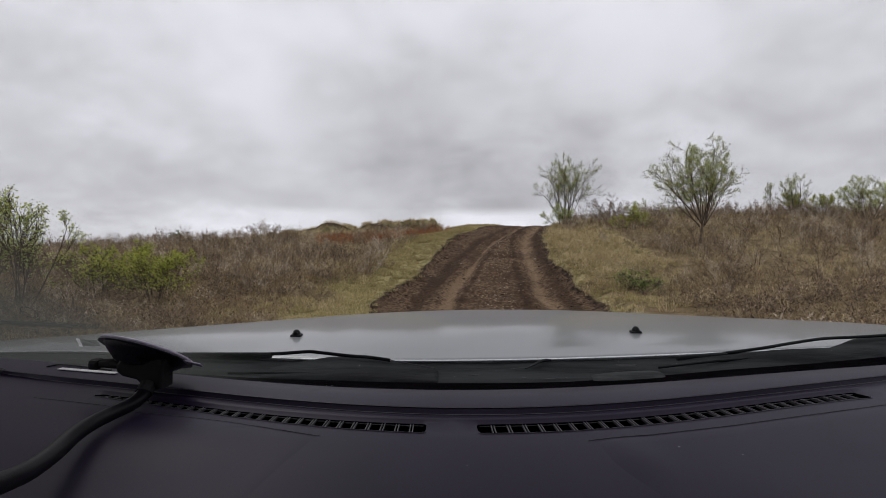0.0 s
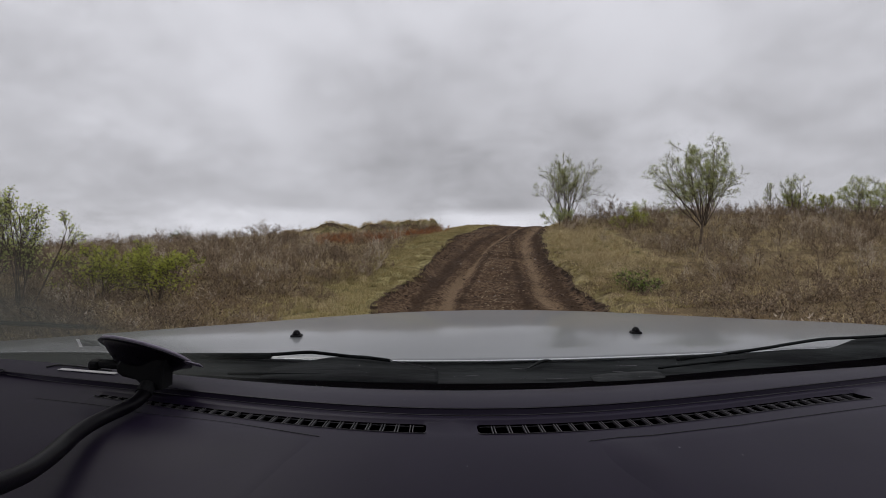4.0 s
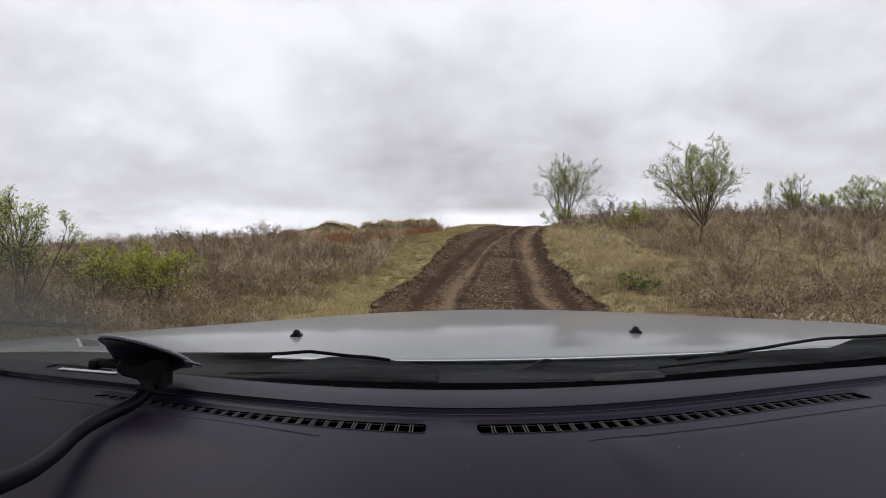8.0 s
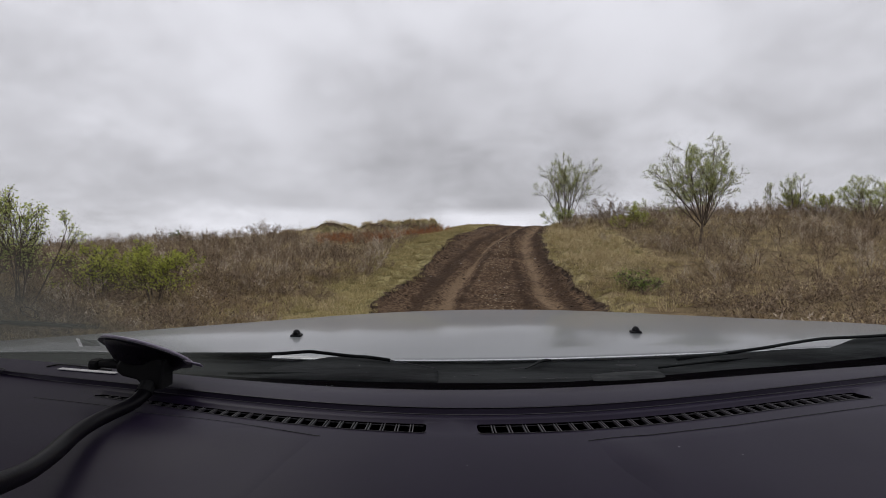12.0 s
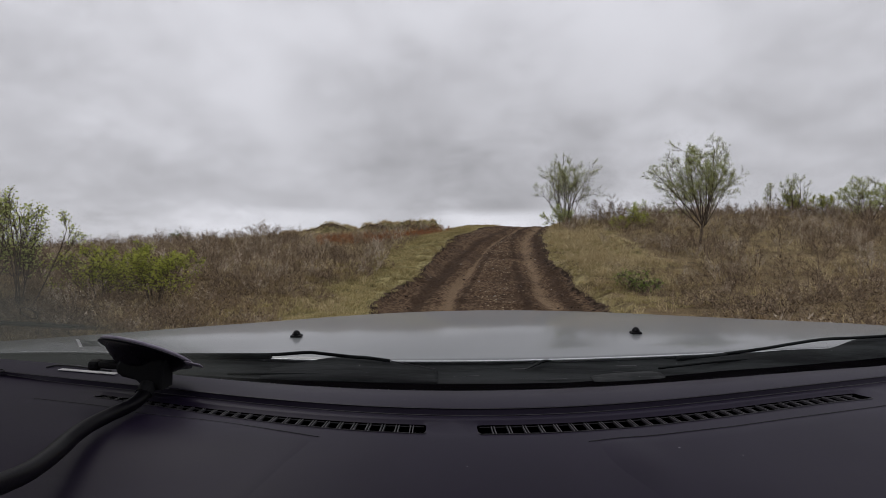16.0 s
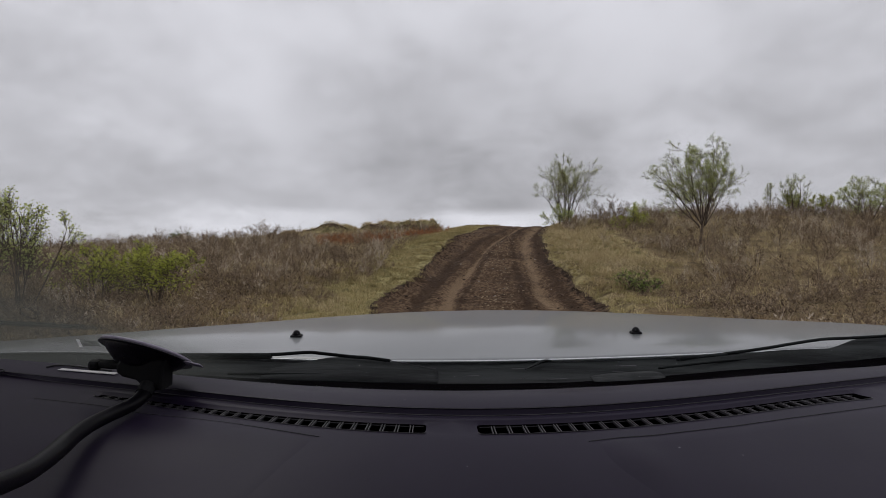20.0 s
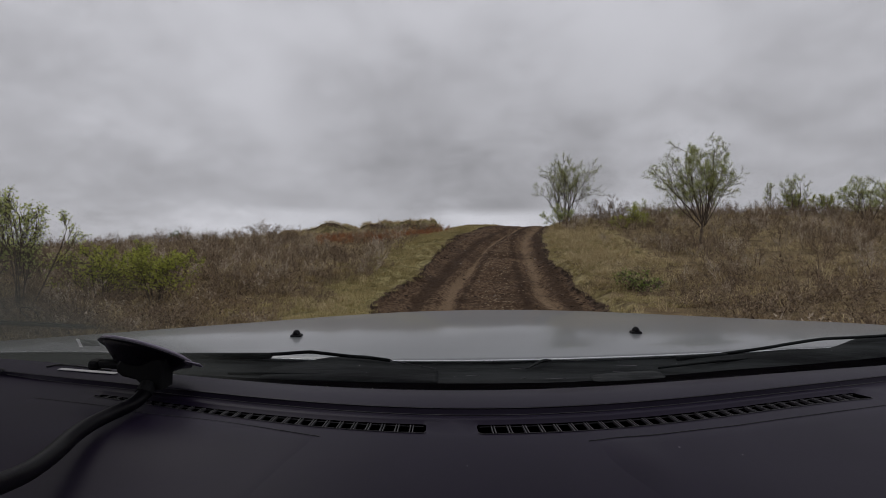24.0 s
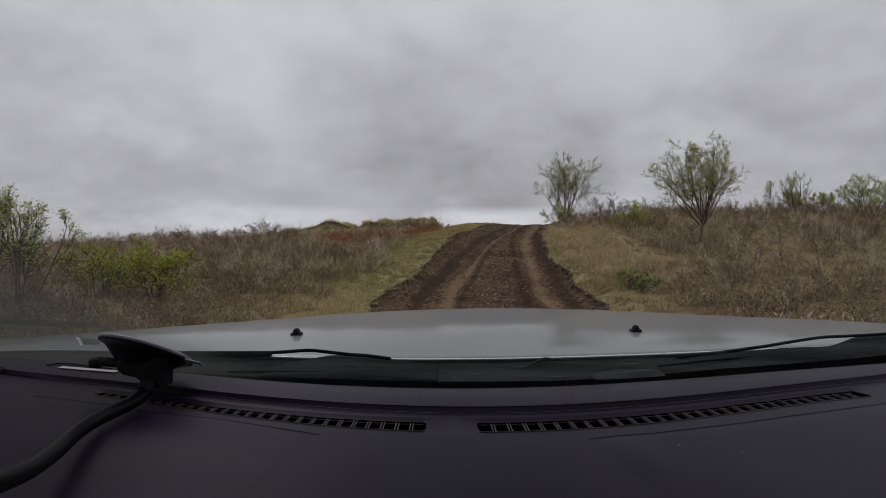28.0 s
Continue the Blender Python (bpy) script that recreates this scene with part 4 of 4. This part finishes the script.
# body that closes the car round the cab
deck = [[(0.07 + u * 0.97, 0.55 + f * (1.40 - 0.30 * u * u), 1.02 - 0.10 * f) for u in xs_of(-1, 1, 21)] for f in (0, 0.3, 0.6, 0.9)]
deck += [[(0.07 + u * 0.97, 0.55 + 1.02 * (1.40 - 0.30 * u * u) - dy, z) for u in xs_of(-1, 1, 21)] for dy, z in ((0.0, 0.88), (-0.01, 0.72), (0.0, 0.46))]
part("front_wings", thicken(grid_bm(deck), 0.01), M_SILVER, car, "silver front wings and nose below the bonnet", True)
for x in (-0.90, 1.04):
    part("wing", box_bm((0.05, 1.05, 0.44), (x, 1.07, 0.78), 0.02), M_SILVER, car)
    part("door", box_bm((0.06, 2.35, 0.68), (x, -0.62, 0.80), 0.02), M_LINING, car, "plain grey-lined door")
    part("roof_rail", box_bm((0.06, 1.9, 0.08), (x * 0.93, -0.80, 1.66), 0.02), M_LINING, car)
    part("windscreen_pillar", tube_bm([(x, 0.90, 1.19), (x * 0.97, 0.55, 1.42), (x * 0.93, 0.12, 1.66)], 0.03, 8), M_DARK, car)
    part("rear_pillar", box_bm((0.06, 0.25, 0.50), (x * 0.96, -1.68, 1.38), 0.02), M_LINING, car)
part("roof", box_bm((1.94, 1.95, 0.05), (0.07, -0.82, 1.72), 0.02), M_LINING, car, "pale grey headlining")
part("roof_skin", box_bm((1.96, 2.0, 0.03), (0.07, -0.80, 1.758), 0.014), M_SILVER, car, "silver roof")
part("tail_skin", box_bm((1.98, 0.03, 1.16), (0.07, -1.846, 1.06), 0.012), M_SILVER, car, "silver tailgate")
for x in (-0.945, 1.085):
    part("door_skin", box_bm((0.03, 2.40, 0.70), (x, -0.62, 0.80), 0.012), M_SILVER, car, "silver door")
    part("side_glass", box_bm((0.008, 1.75, 0.46), (0.07 + (x - 0.07) * 0.93, -0.70, 1.385), 0.003), M_GLASS, car, "clear side window")
part("tailgate", box_bm((1.94, 0.06, 1.20), (0.07, -1.80, 1.08), 0.02), M_LINING, car)
part("cab_floor", box_bm((1.86, 3.0, 0.05), (0.07, -0.30, 0.47), 0.01), M_DARK, car)
for x, out in ((-0.78, -1), (0.92, 1)):
    for y in (1.10, -1.35):
        profile = ((0.20, -0.10), (0.30, -0.11), (0.345, -0.10), (0.36, -0.07), (0.36, 0.07), (0.345, 0.10), (0.30, 0.11), (0.20, 0.10))
        turn = [[(x + w, y + r * math.cos(k * math.tau / 28), 0.34 + r * math.sin(k * math.tau / 28)) for k in range(28)] for r, w in profile]
        wheel = part("wheel", grid_bm(turn + turn[:1], True), M_TYRE, car, "black tyre", True)
        hub = [[(x + out * w, y + r * math.cos(k * math.tau / 20), 0.34 + r * math.sin(k * math.tau / 20)) for k in range(20)] for r, w in ((0.205, 0.02), (0.20, 0.09), (0.17, 0.075), (0.06, 0.07), (0.03, 0.085), (0.001, 0.085))]
        part("rim", grid_bm(hub, True), M_LIP, wheel, "silver rim", True)


# cowl between bonnet and glass
def strip(name, a, b, za, zb, x0, x1, material, label="", n=70, thick=0.004, parent=car, hump=0.0):
    """A band between two plan curves."""
    rings = []
    for f in (0.0, 0.1, 0.35, 0.65, 0.9, 1.0):
        rings.append([(x, a(x) + f * (b(x) - a(x)), za + f * (zb - za) + hump * math.sin(math.pi * f)) for x in xs_of(x0, x1, n)])
    return part(name, thicken(grid_bm(rings), thick), material, parent, label, True)


cowl = strip("cowl_panel", between(border_far, bonnet_back, -0.06), between(border_far, bonnet_back, 1.04), 1.2036, 1.1995, -0.92, 0.96, M_COWL, "weathered black cowl panel", hump=-0.002)
# One near-black strip for the painted border and the shade on the cowl rubber.
strip("screen_border", between(screen_foot, border_far, 0.04), between(screen_foot, border_far, 1.0), 1.2120, 1.2052, -0.88, 0.92, M_VOID, "black painted lower border of the glass, with the rubber's shade put into its colour", thick=0.002)
bm = thicken(grid_bm([[(x, screen_foot(x) * (1 - f) + f * 0.03, DASH_Z + 0.006 + f * 0.466 - 0.02 * math.sin(math.pi * f)) for x in xs_of(-0.84 + 0.06 * f, 0.90 - 0.06 * f, 25)] for f in (0, 0.15, 0.3, 0.5, 0.7, 0.85, 1)]), 0.003)
glass = part("windscreen", bm, M_GLASS, car, "clear windscreen with a dirty lower corner", True)
glass.visible_shadow = False


# wipers resting on the cowl
def wiper(path, blade, foot):
    w = part("wiper", tube_bm(smooth_path(path, 5), 0.0026, 8), M_COWL, car, "black wiper", True)
    part("wiper_blade", tube_bm([Vector(blade[0]).lerp(Vector(blade[1]), i / 8) + Vector((0, 0, 0.003 * math.sin(math.pi * i / 8))) for i in range(9)], 0.0018, 6), M_COWL, w, "", True)
    a, b = (Vector(p) for p in foot)
    turn = (b - a).to_track_quat("X", "Z").to_matrix().to_4x4()
    part("arm_foot", box_bm(((b - a).length, 0.010, 0.0085), (a + b) / 2, 0.0025, turn), M_COWL, w, "flat weathered arm foot", True)


wiper([(-0.2651, 0.735, 1.2123), (-0.246, 0.735, 1.2131), (-0.207, 0.735, 1.2158), (-0.1846, 0.732, 1.2148), (-0.1392, 0.72, 1.2131), (-0.113, 0.715, 1.2127), (-0.0781, 0.705, 1.2107)], ((-0.30, 0.668, 1.2026), (-0.03, 0.645, 1.2010)), ((-0.445, 0.752, 1.2055), (-0.262, 0.733, 1.2105)))
wiper([(0.4472, 0.765, 1.2055), (0.5168, 0.775, 1.2117), (0.5695, 0.785, 1.2172), (0.632, 0.80, 1.2213), (0.6979, 0.82, 1.2193), (0.7751, 0.84, 1.2184), (0.8663, 0.86, 1.2186)], ((0.3103, 0.690, 1.2040), (0.5375, 0.740, 1.2060)), ((0.365, 0.748, 1.2010), (0.450, 0.760, 1.2045)))


def cover_edge(x):
    return float(np.interp(x, (-0.2486, -0.2353, -0.193, -0.1737, -0.126, -0.0796, -0.0072), (0.6933, 0.7023, 0.7306, 0.7406, 0.7423, 0.7178, 0.6789)))


bm = grid_bm([[(x, border_far(x) + 0.008 + f * (cover_edge(x) - border_far(x) - 0.008), 1.2030 + (0.003 * f + 0.004 * math.sin(math.pi * (0.1 + 0.8 * f))) * math.sin(math.pi * min(1, max(0, (x + 0.2486) / 0.2414)))) for x in xs_of(-0.2486, -0.0072, 30)] for f in (0, 0.2, 0.5, 0.8, 0.95, 1.0)])
part("wiper_cover", thicken(bm, 0.002), M_COWL, car, "raised weathered cover over the wiper spindle", True)
scuffs = random.Random(5)
for k in range(16):
    x = scuffs.uniform(-0.20, 0.30)
    y = border_far(x) + (0.15 + 0.65 * scuffs.random()) * (bonnet_back(x) - border_far(x))
    part("scuff", box_bm((scuffs.uniform(0.006, 0.030), 0.0012, 0.0006), (x, y, 1.2032), 0.0002, Matrix.Rotation(radians(scuffs.gauss(0, 4)), 4, "Z")), M_SLAT, cowl)
worn = ((0.196, 0.622, 0.640), (0.206, 0.614, 0.650), (0.228, 0.611, 0.658), (0.250, 0.611, 0.663), (0.272, 0.613, 0.667), (0.290, 0.619, 0.669), (0.298, 0.640, 0.664))
part("blade_end", thicken(grid_bm([[(x, y0 + f * (y1 - y0), 1.2075 - 0.0016 * (2 * f - 1) ** 4) for x, y0, y1 in worn] for f in (0, 0.1, 0.3, 0.6, 0.9, 1.0)]), 0.001), M_BLADE, car, "grey worn end of a wiper blade", True)
part("cowl_clip", tube_bm(smooth_path([(0.118, 0.686, 1.2035), (0.132, 0.702, 1.2042), (0.146, 0.719, 1.2050), (0.156, 0.727, 1.2052), (0.165, 0.729, 1.2045)], 4), [0.0005, 0.0008, 0.0011, 0.0014, 0.0016, 0.0018, 0.0020, 0.0022, 0.0022, 0.0022, 0.0022, 0.0021, 0.0020, 0.0019, 0.0017, 0.0015, 0.0012], 6), M_BLADE, car, "small worn clip on the cowl", True)
part("cover_edge", tube_bm([(x, cover_edge(x), 1.2052 + 0.003 * math.sin(math.pi * (x + 0.2486) / 0.2414)) for x in xs_of(-0.079, -0.010, 14)], 0.0006, 5), M_SLAT, car)


def end_far(x):
    return float(np.interp(x, (0.30, 0.4582, 0.5029, 0.6285, 0.6696, 0.7108, 0.7531, 0.8111, 0.95), (0.735, 0.7536, 0.7608, 0.7776, 0.8053, 0.835, 0.8576, 0.879, 0.905)))


rings = []
for f in (0.0, 0.08, 0.2, 0.4, 0.6, 0.8, 0.92, 1.0):
    rings.append([(x, border_far(x) - 0.004 + f * (end_far(x) - border_far(x) + 0.004), 1.2040 + 0.008 * f * step(x, 0.38, 0.56) - 0.006 * (1 - step(x, 0.33, 0.42)) + 0.004 * math.sin(math.pi * f) * step(x, 0.36, 0.5)) for x in xs_of(0.34, 0.93, 36)])
part("cowl_end", thicken(grid_bm(rings), 0.003), M_COWL, car, "black cowl end rising to the pillar", True)

# dashboard: a shelf under the glass, a step down, and a skin with two long slots for the windscreen vents
NEAR = lambda x: 0.30
dash_rows = [(lambda x: screen_foot(x) + 0.003, -0.004), (screen_foot, 0.0035), (lambda x: screen_foot(x) - 0.004, 0.0048), (between(screen_foot, step_top, 0.5), 0.0058), (lambda x: step_top(x) + 0.0036, 0.0062), (lambda x: step_top(x) + 0.0016, 0.0059), (lambda x: step_top(x) + 0.0006, 0.0050),
             (lambda x: step_foot(x) - 0.0006, 0.0007), (lambda x: step_foot(x) - 0.0016, 0.0), (between(step_foot, vent_far, 0.25), 0.0), (lambda x: vent_far(x) + 0.0128, 0.0), (lambda x: vent_far(x) + 0.0118, -0.0006), (lambda x: vent_far(x) + 0.0065, -0.0026),
             (vent_near, 0.0), (between(vent_near, NEAR, 0.1), 0.0), (between(vent_near, NEAR, 0.25), -0.001), (between(vent_near, NEAR, 0.6), -0.003), (NEAR, -0.006), (lambda x: 0.18, -0.02), (lambda x: 0.14, -0.06), (lambda x: 0.12, -0.45)]
SLOT = 12
vent_edge = lambda x: vent_far(x) + 0.0065
LEFT_VENT, RIGHT_VENT = (-0.405, -0.0165), (0.0335, 0.492)
ENDS = [e + s * d for v in (LEFT_VENT, RIGHT_VENT) for e, s in zip(v, (1, -1)) for d in (0.0, 0.0007, 0.002, 0.004)]
dx = sorted(set(xs_of(-0.86, 0.94, 121)) | set(ENDS))


def slot_edges(x):
    """Far and near edge of the vent slots, drawn together at their rounded ends."""
    far, near = vent_edge(x), vent_near(x)
    d = min(abs(x - e) for e in LEFT_VENT + RIGHT_VENT)
    inset = 0.004 - math.sqrt(max(0.0, 0.004 ** 2 - max(0.0, 0.004 - d) ** 2))
    return far - inset, near + inset


def swell(x, y):
    """Low swellings added to shade the skin, over the instruments and beside the airbag cover."""
    over_dials = 0.006 * math.exp(-((x + 0.275) / 0.085) ** 2 - ((y - 0.435) / 0.040) ** 2)
    return over_dials + 0.0022 * math.exp(-((x - 0.165) / 0.022) ** 2 - ((y - 0.405) / 0.035) ** 2)


bm = bmesh.new()
vs = []
for i, (f, z) in enumerate(dash_rows):
    line = []
    for x in dx:
        y = slot_edges(x)[i - SLOT] if SLOT <= i <= SLOT + 1 else f(x)
        drop = z if not 9 < i <= SLOT or any(v[0] - 0.012 < x < v[1] + 0.012 for v in (LEFT_VENT, RIGHT_VENT)) else 0.0
        line.append(bm.verts.new((x, y, DASH_Z + drop + (swell(x, y) if i > SLOT + 1 else 0.0))))
    vs.append(line)
for i in range(len(vs) - 1):
    for k in range(len(dx) - 1):
        c = (dx[k] + dx[k + 1]) / 2
        if i == SLOT and any(v[0] < c < v[1] for v in (LEFT_VENT, RIGHT_VENT)):
            continue
        bm.faces.new((vs[i][k], vs[i][k + 1], vs[i + 1][k + 1], vs[i + 1][k]))
part("dashboard", bm, M_DASH, car, "grained black dashboard top", True)
for (a, b), pitch in ((LEFT_VENT, 0.0143), (RIGHT_VENT, 0.0157)):
    rim_xs = sorted(set(xs_of(a + 0.005, b - 0.005, 24)) | {e for e in ENDS if a <= e <= b})
    box = [[(x, slot_edges(x)[f], DASH_Z + z) for x in rim_xs] for f, z in ((0, -0.0026), (0, -0.03), (1, -0.03), (1, 0.0))]
    bm = grid_bm(box)
    bm.verts.ensure_lookup_table()
    for e in (0, len(rim_xs) - 1):
        bm.faces.new([bm.verts[len(rim_xs) * k + e] for k in range(4)])
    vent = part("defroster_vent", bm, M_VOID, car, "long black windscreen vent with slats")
    part("vent_rim", tube_bm([(x, slot_edges(x)[1], DASH_Z + 0.0003) for x in rim_xs], 0.0006, 5), M_SLAT, vent)
    count = round((b - a) / pitch)
    for i in range(1, count):
        x = a + (b - a) * i / count
        for o in (-0.0014, 0.0014):
            part("slat", box_bm((0.0009, vent_edge(x) - vent_near(x) + 0.001, 0.0026), (x + o, (vent_edge(x) + vent_near(x)) / 2, DASH_Z - 0.0032), 0.0, Matrix.Rotation(radians(-5.5), 4, "X")), M_SLAT, vent)
    rail = between(vent_edge, vent_near, 0.03)
    part("cross_bar", tube_bm([(x, rail(x), DASH_Z - 0.0045) for x in xs_of(a + 0.003, b - 0.003, 30)], 0.0006, 5), M_SLAT, vent)
# Beads paler than the skin paint the highlights along both edges of the step.
for f, dy, dz in ((step_top, 0.0010, 0.0059), (step_foot, -0.0012, 0.0004)):
    part("edge_highlight_bead", tube_bm([(x, f(x) + dy, DASH_Z + dz) for x in xs_of(-0.58, 0.62, 70)], 0.0006, 5), M_SLAT, car, "fine moulded edge along the dashboard step, its highlight put into paler plastic", True)

# covers let into the skin either side, with a fine seam along their far edge
seam_left = lambda x: float(np.interp(x, (-0.4684, -0.3698, -0.3162, -0.2153, -0.1149), (0.5471, 0.5218, 0.5003, 0.4733, 0.4426)))
seam_right = lambda x: float(np.interp(x, (0.1325, 0.1932, 0.2859, 0.3559, 0.4308, 0.4856, 0.60), (0.4329, 0.4451, 0.4676, 0.4879, 0.5084, 0.5236, 0.552)))


def dash_height(x, y):
    """Height of the dashboard's skin behind the vents."""
    v = vent_near(x)
    t = (v - y) / (v - 0.30)
    return DASH_Z + float(np.interp(t, (0, 0.1, 0.25, 0.6, 1.0), (0, 0, -0.001, -0.003, -0.006))) + swell(x, y) * float(np.interp(t, (0, 0.1), (0, 1)))


def pad(name, seam, x0, x1, corner, label):
    """A thin cover let into the skin, sinking into it at its sides; corner: how far its inner edge slants."""
    rings = []
    inner = min(abs(x0), abs(x1))
    for f in (0.0, 0.04, 0.1, 0.2, 0.3, 0.4, 0.5, 0.6, 0.7, 0.8, 0.9, 1.0):
        line = []
        for x in xs_of(x0, x1, 50):
            y = seam(x) - 0.0015
            side = (abs(x) - inner) / abs(x1 - x0)
            px, py = x + corner * f * 0.04 * (1 - side), y + f * (0.302 - y)
            line.append((px, py, dash_height(px, py) + 0.0005 - 0.0009 * (1 - step(side, 0.0, 0.03)) - 0.0006 * (f == 0)))
        rings.append(line)
    return part(name, grid_bm(rings), M_PAD, car, label, True)


pad("airbag_cover", seam_right, 0.132, 0.60, 0.75, "grained airbag cover flush in the dashboard")
pad("instrument_pad", seam_left, -0.47, -0.115, -0.9, "grained pad over the instruments")
for seam, a, b in ((seam_left, -0.4684, -0.1149), (seam_right, 0.1325, 0.60)):
    part("seam", tube_bm([(x, seam(x), dash_height(x, seam(x)) + 0.0001) for x in xs_of(a, b, 40)], 0.00055, 5), M_RUBBER, car)
part("ledge_groove", tube_bm(smooth_path([(-0.5388, 0.6510, 1.2166), (-0.5329, 0.6600, 1.2166), (-0.520, 0.6600, 1.2166), (-0.4907, 0.6520, 1.2166), (-0.4394, 0.6340, 1.2166)], 5), 0.0011, 6), M_RUBBER, car)
part("parking_strip", box_bm((0.092, 0.007, 0.001), (-0.4665, 0.6290, 1.2172), 0.0003, Matrix.Rotation(radians(-13), 4, "Z")), M_LABEL, car, "small pale strip lying along the dashboard edge")
part("sensor_ring", tube_bm([(-0.592 + 0.011 * math.cos(k * math.tau / 20), 0.6300 + 0.011 * math.sin(k * math.tau / 20), 1.2165) for k in range(21)], 0.0009, 5, False), M_RUBBER, car, "round outline of a sensor cap")
paper = ((-0.4253, 0.5558, 1.2762), (-0.4214, 0.5558, 1.2762), (-0.4294, 0.5722, 1.263), (-0.4334, 0.5722, 1.263))
film = ((-0.4225, 0.558, 1.2744), (-0.403, 0.5592, 1.2734), (-0.4076, 0.571, 1.264), (-0.4285, 0.571, 1.264))
sticker = part("windscreen_sticker", grid_bm([paper[:2], paper[:1:-1]]), M_PAPER, car, "pale paper sticker low on the glass")
part("sticker_film", grid_bm([film[:2], film[:1:-1]]), M_FILM, sticker, "thin grey film")

ring = [(-0.432 + 0.0075 * math.cos(t * math.tau / 16), 0.502 - 0.006 * math.sin(t * math.tau / 16), 1.3155 + 0.0068 * math.sin(t * math.tau / 16)) for t in range(17)]
part("sticker_ring", tube_bm(ring, 0.0004, 5, False), M_RUBBER, car, "faint round outline of an old sticker")

# ---- holder stuck to the glass ----
HOLD = Vector((-0.345, 0.560, 1.260))
holder = tagged(new("phone_holder"), "black suction-cup holder with a bent arm, stuck to the windscreen", "holder")
holder.matrix_basis = CAR @ Matrix.Translation(HOLD)
tilt = Matrix.Rotation(radians(12.5), 4, "Y") @ Matrix.Rotation(radians(-30), 4, "X")


def disc(name, profile, material, parent, label="", m=tilt):
    """A turned shape from (radius, height) pairs."""
    rings = [[(r * math.cos(k * math.tau / 40), r * math.sin(k * math.tau / 40), z) for k in range(40)] for r, z in profile]
    bm = grid_bm(rings, True)
    bm.verts.ensure_lookup_table()
    n = len(bm.verts)
    bm.faces.new([bm.verts[i] for i in range(40)])
    bm.faces.new([bm.verts[n - 1 - i] for i in range(40)])
    bmesh.ops.transform(bm, matrix=m, verts=bm.verts)
    return part(name, bm, material, parent, label, True)


cup = disc("suction_cup", ((0.016, -0.024), (0.027, -0.0185), (0.040, -0.0085), (0.0460, -0.0030), (0.0465, 0.0)), M_CUP, holder, "black suction cup")
disc("rim", ((0.0470, -0.0024), (0.0500, -0.0016), (0.0508, 0.0), (0.0500, 0.0016), (0.0470, 0.0024)), M_LILAC, cup, "clear lilac plastic rim")
disc("rim_ring", ((0.0502, -0.0034), (0.0515, -0.0028), (0.0515, -0.0022), (0.0502, -0.0018)), M_CUP, cup)
part("pull_tab", box_bm((0.020, 0.013, 0.0018), (0.0560, -0.006, -0.0125), 0.0008, tilt), M_LILAC, cup, "clear pull tab")
outline = [(-0.3581, 1.2603), (-0.3517, 1.2641), (-0.3100, 1.2570), (-0.3115, 1.2502), (-0.3130, 1.2388), (-0.3135, 1.2236), (-0.3351, 1.2248), (-0.3375, 1.2312), (-0.3411, 1.2350), (-0.3567, 1.2388), (-0.3629, 1.2438), (-0.3639, 1.2514)]
bm = bmesh.new()
face = bm.faces.new([bm.verts.new((x - HOLD.x, -0.029, z - HOLD.z)) for x, z in outline])
made = bmesh.ops.extrude_face_region(bm, geom=[face])
bmesh.ops.translate(bm, vec=(0, 0.026, 0), verts=[v for v in made["geom"] if isinstance(v, bmesh.types.BMVert)])
bmesh.ops.recalc_face_normals(bm, faces=bm.faces)
bmesh.ops.bevel(bm, geom=[e for e in bm.edges if abs(e.verts[0].co.y - e.verts[1].co.y) < 1e-5], offset=0.003, segments=2, profile=0.5, affect="EDGES")
part("mount_body", bm, M_DARK, holder, "black plastic body")
lever = part("lever", box_bm((0.030, 0.013, 0.0085), (-0.028, -0.017, -0.0100), 0.003, Matrix.Rotation(radians(4), 4, "Y")), M_DARK, holder, "ribbed locking lever")
part("lever_knob", box_bm((0.0130, 0.014, 0.0120), (-0.0478, -0.017, -0.0100), 0.004), M_DARK, lever)
arm_path = [Vector(p) - HOLD for p in ((-0.3298, 0.530, 1.2235), (-0.3258, 0.512, 1.2208), (-0.3240, 0.492, 1.2206), (-0.3208, 0.462, 1.2240), (-0.3164, 0.428, 1.2272), (-0.3082, 0.398, 1.2302), (-0.2970, 0.370, 1.2330), (-0.2870, 0.344, 1.2357), (-0.2752, 0.314, 1.2413), (-0.2631, 0.282, 1.2505), (-0.2545, 0.262, 1.2575))]
path = smooth_path(arm_path, 6)
part("bent_arm", tube_bm(path, [float(np.interp(i / (len(path) - 1), (0, 0.2, 0.35, 0.6, 1.0), (0.0076, 0.0069, 0.0067, 0.0071, 0.0064))) for i in range(len(path))], 16), M_ARM, holder, "satin black bent arm", True)
ridge_line = []
for a, b in zip(path[7:29], path[8:30]):
    along = (b - a).normalized()
    side = (Vector((-0.75, 0.0, 0.66)) - along * along.dot(Vector((-0.75, 0.0, 0.66)))).normalized()
    ridge_line.append(a + side * 0.0065)
# The seam's plastic is paler than the arm, to paint its upper edge's highlight.
part("arm_seam_highlight", tube_bm(ridge_line, 0.0005, 5), M_SLAT, holder, "fine moulded seam along the arm, its highlight put into paler plastic")
part("arm_collar", tube_bm([path[0] + Vector((0.001, 0.004, 0.006)), path[2]], 0.0086, 14), M_DARK, holder)
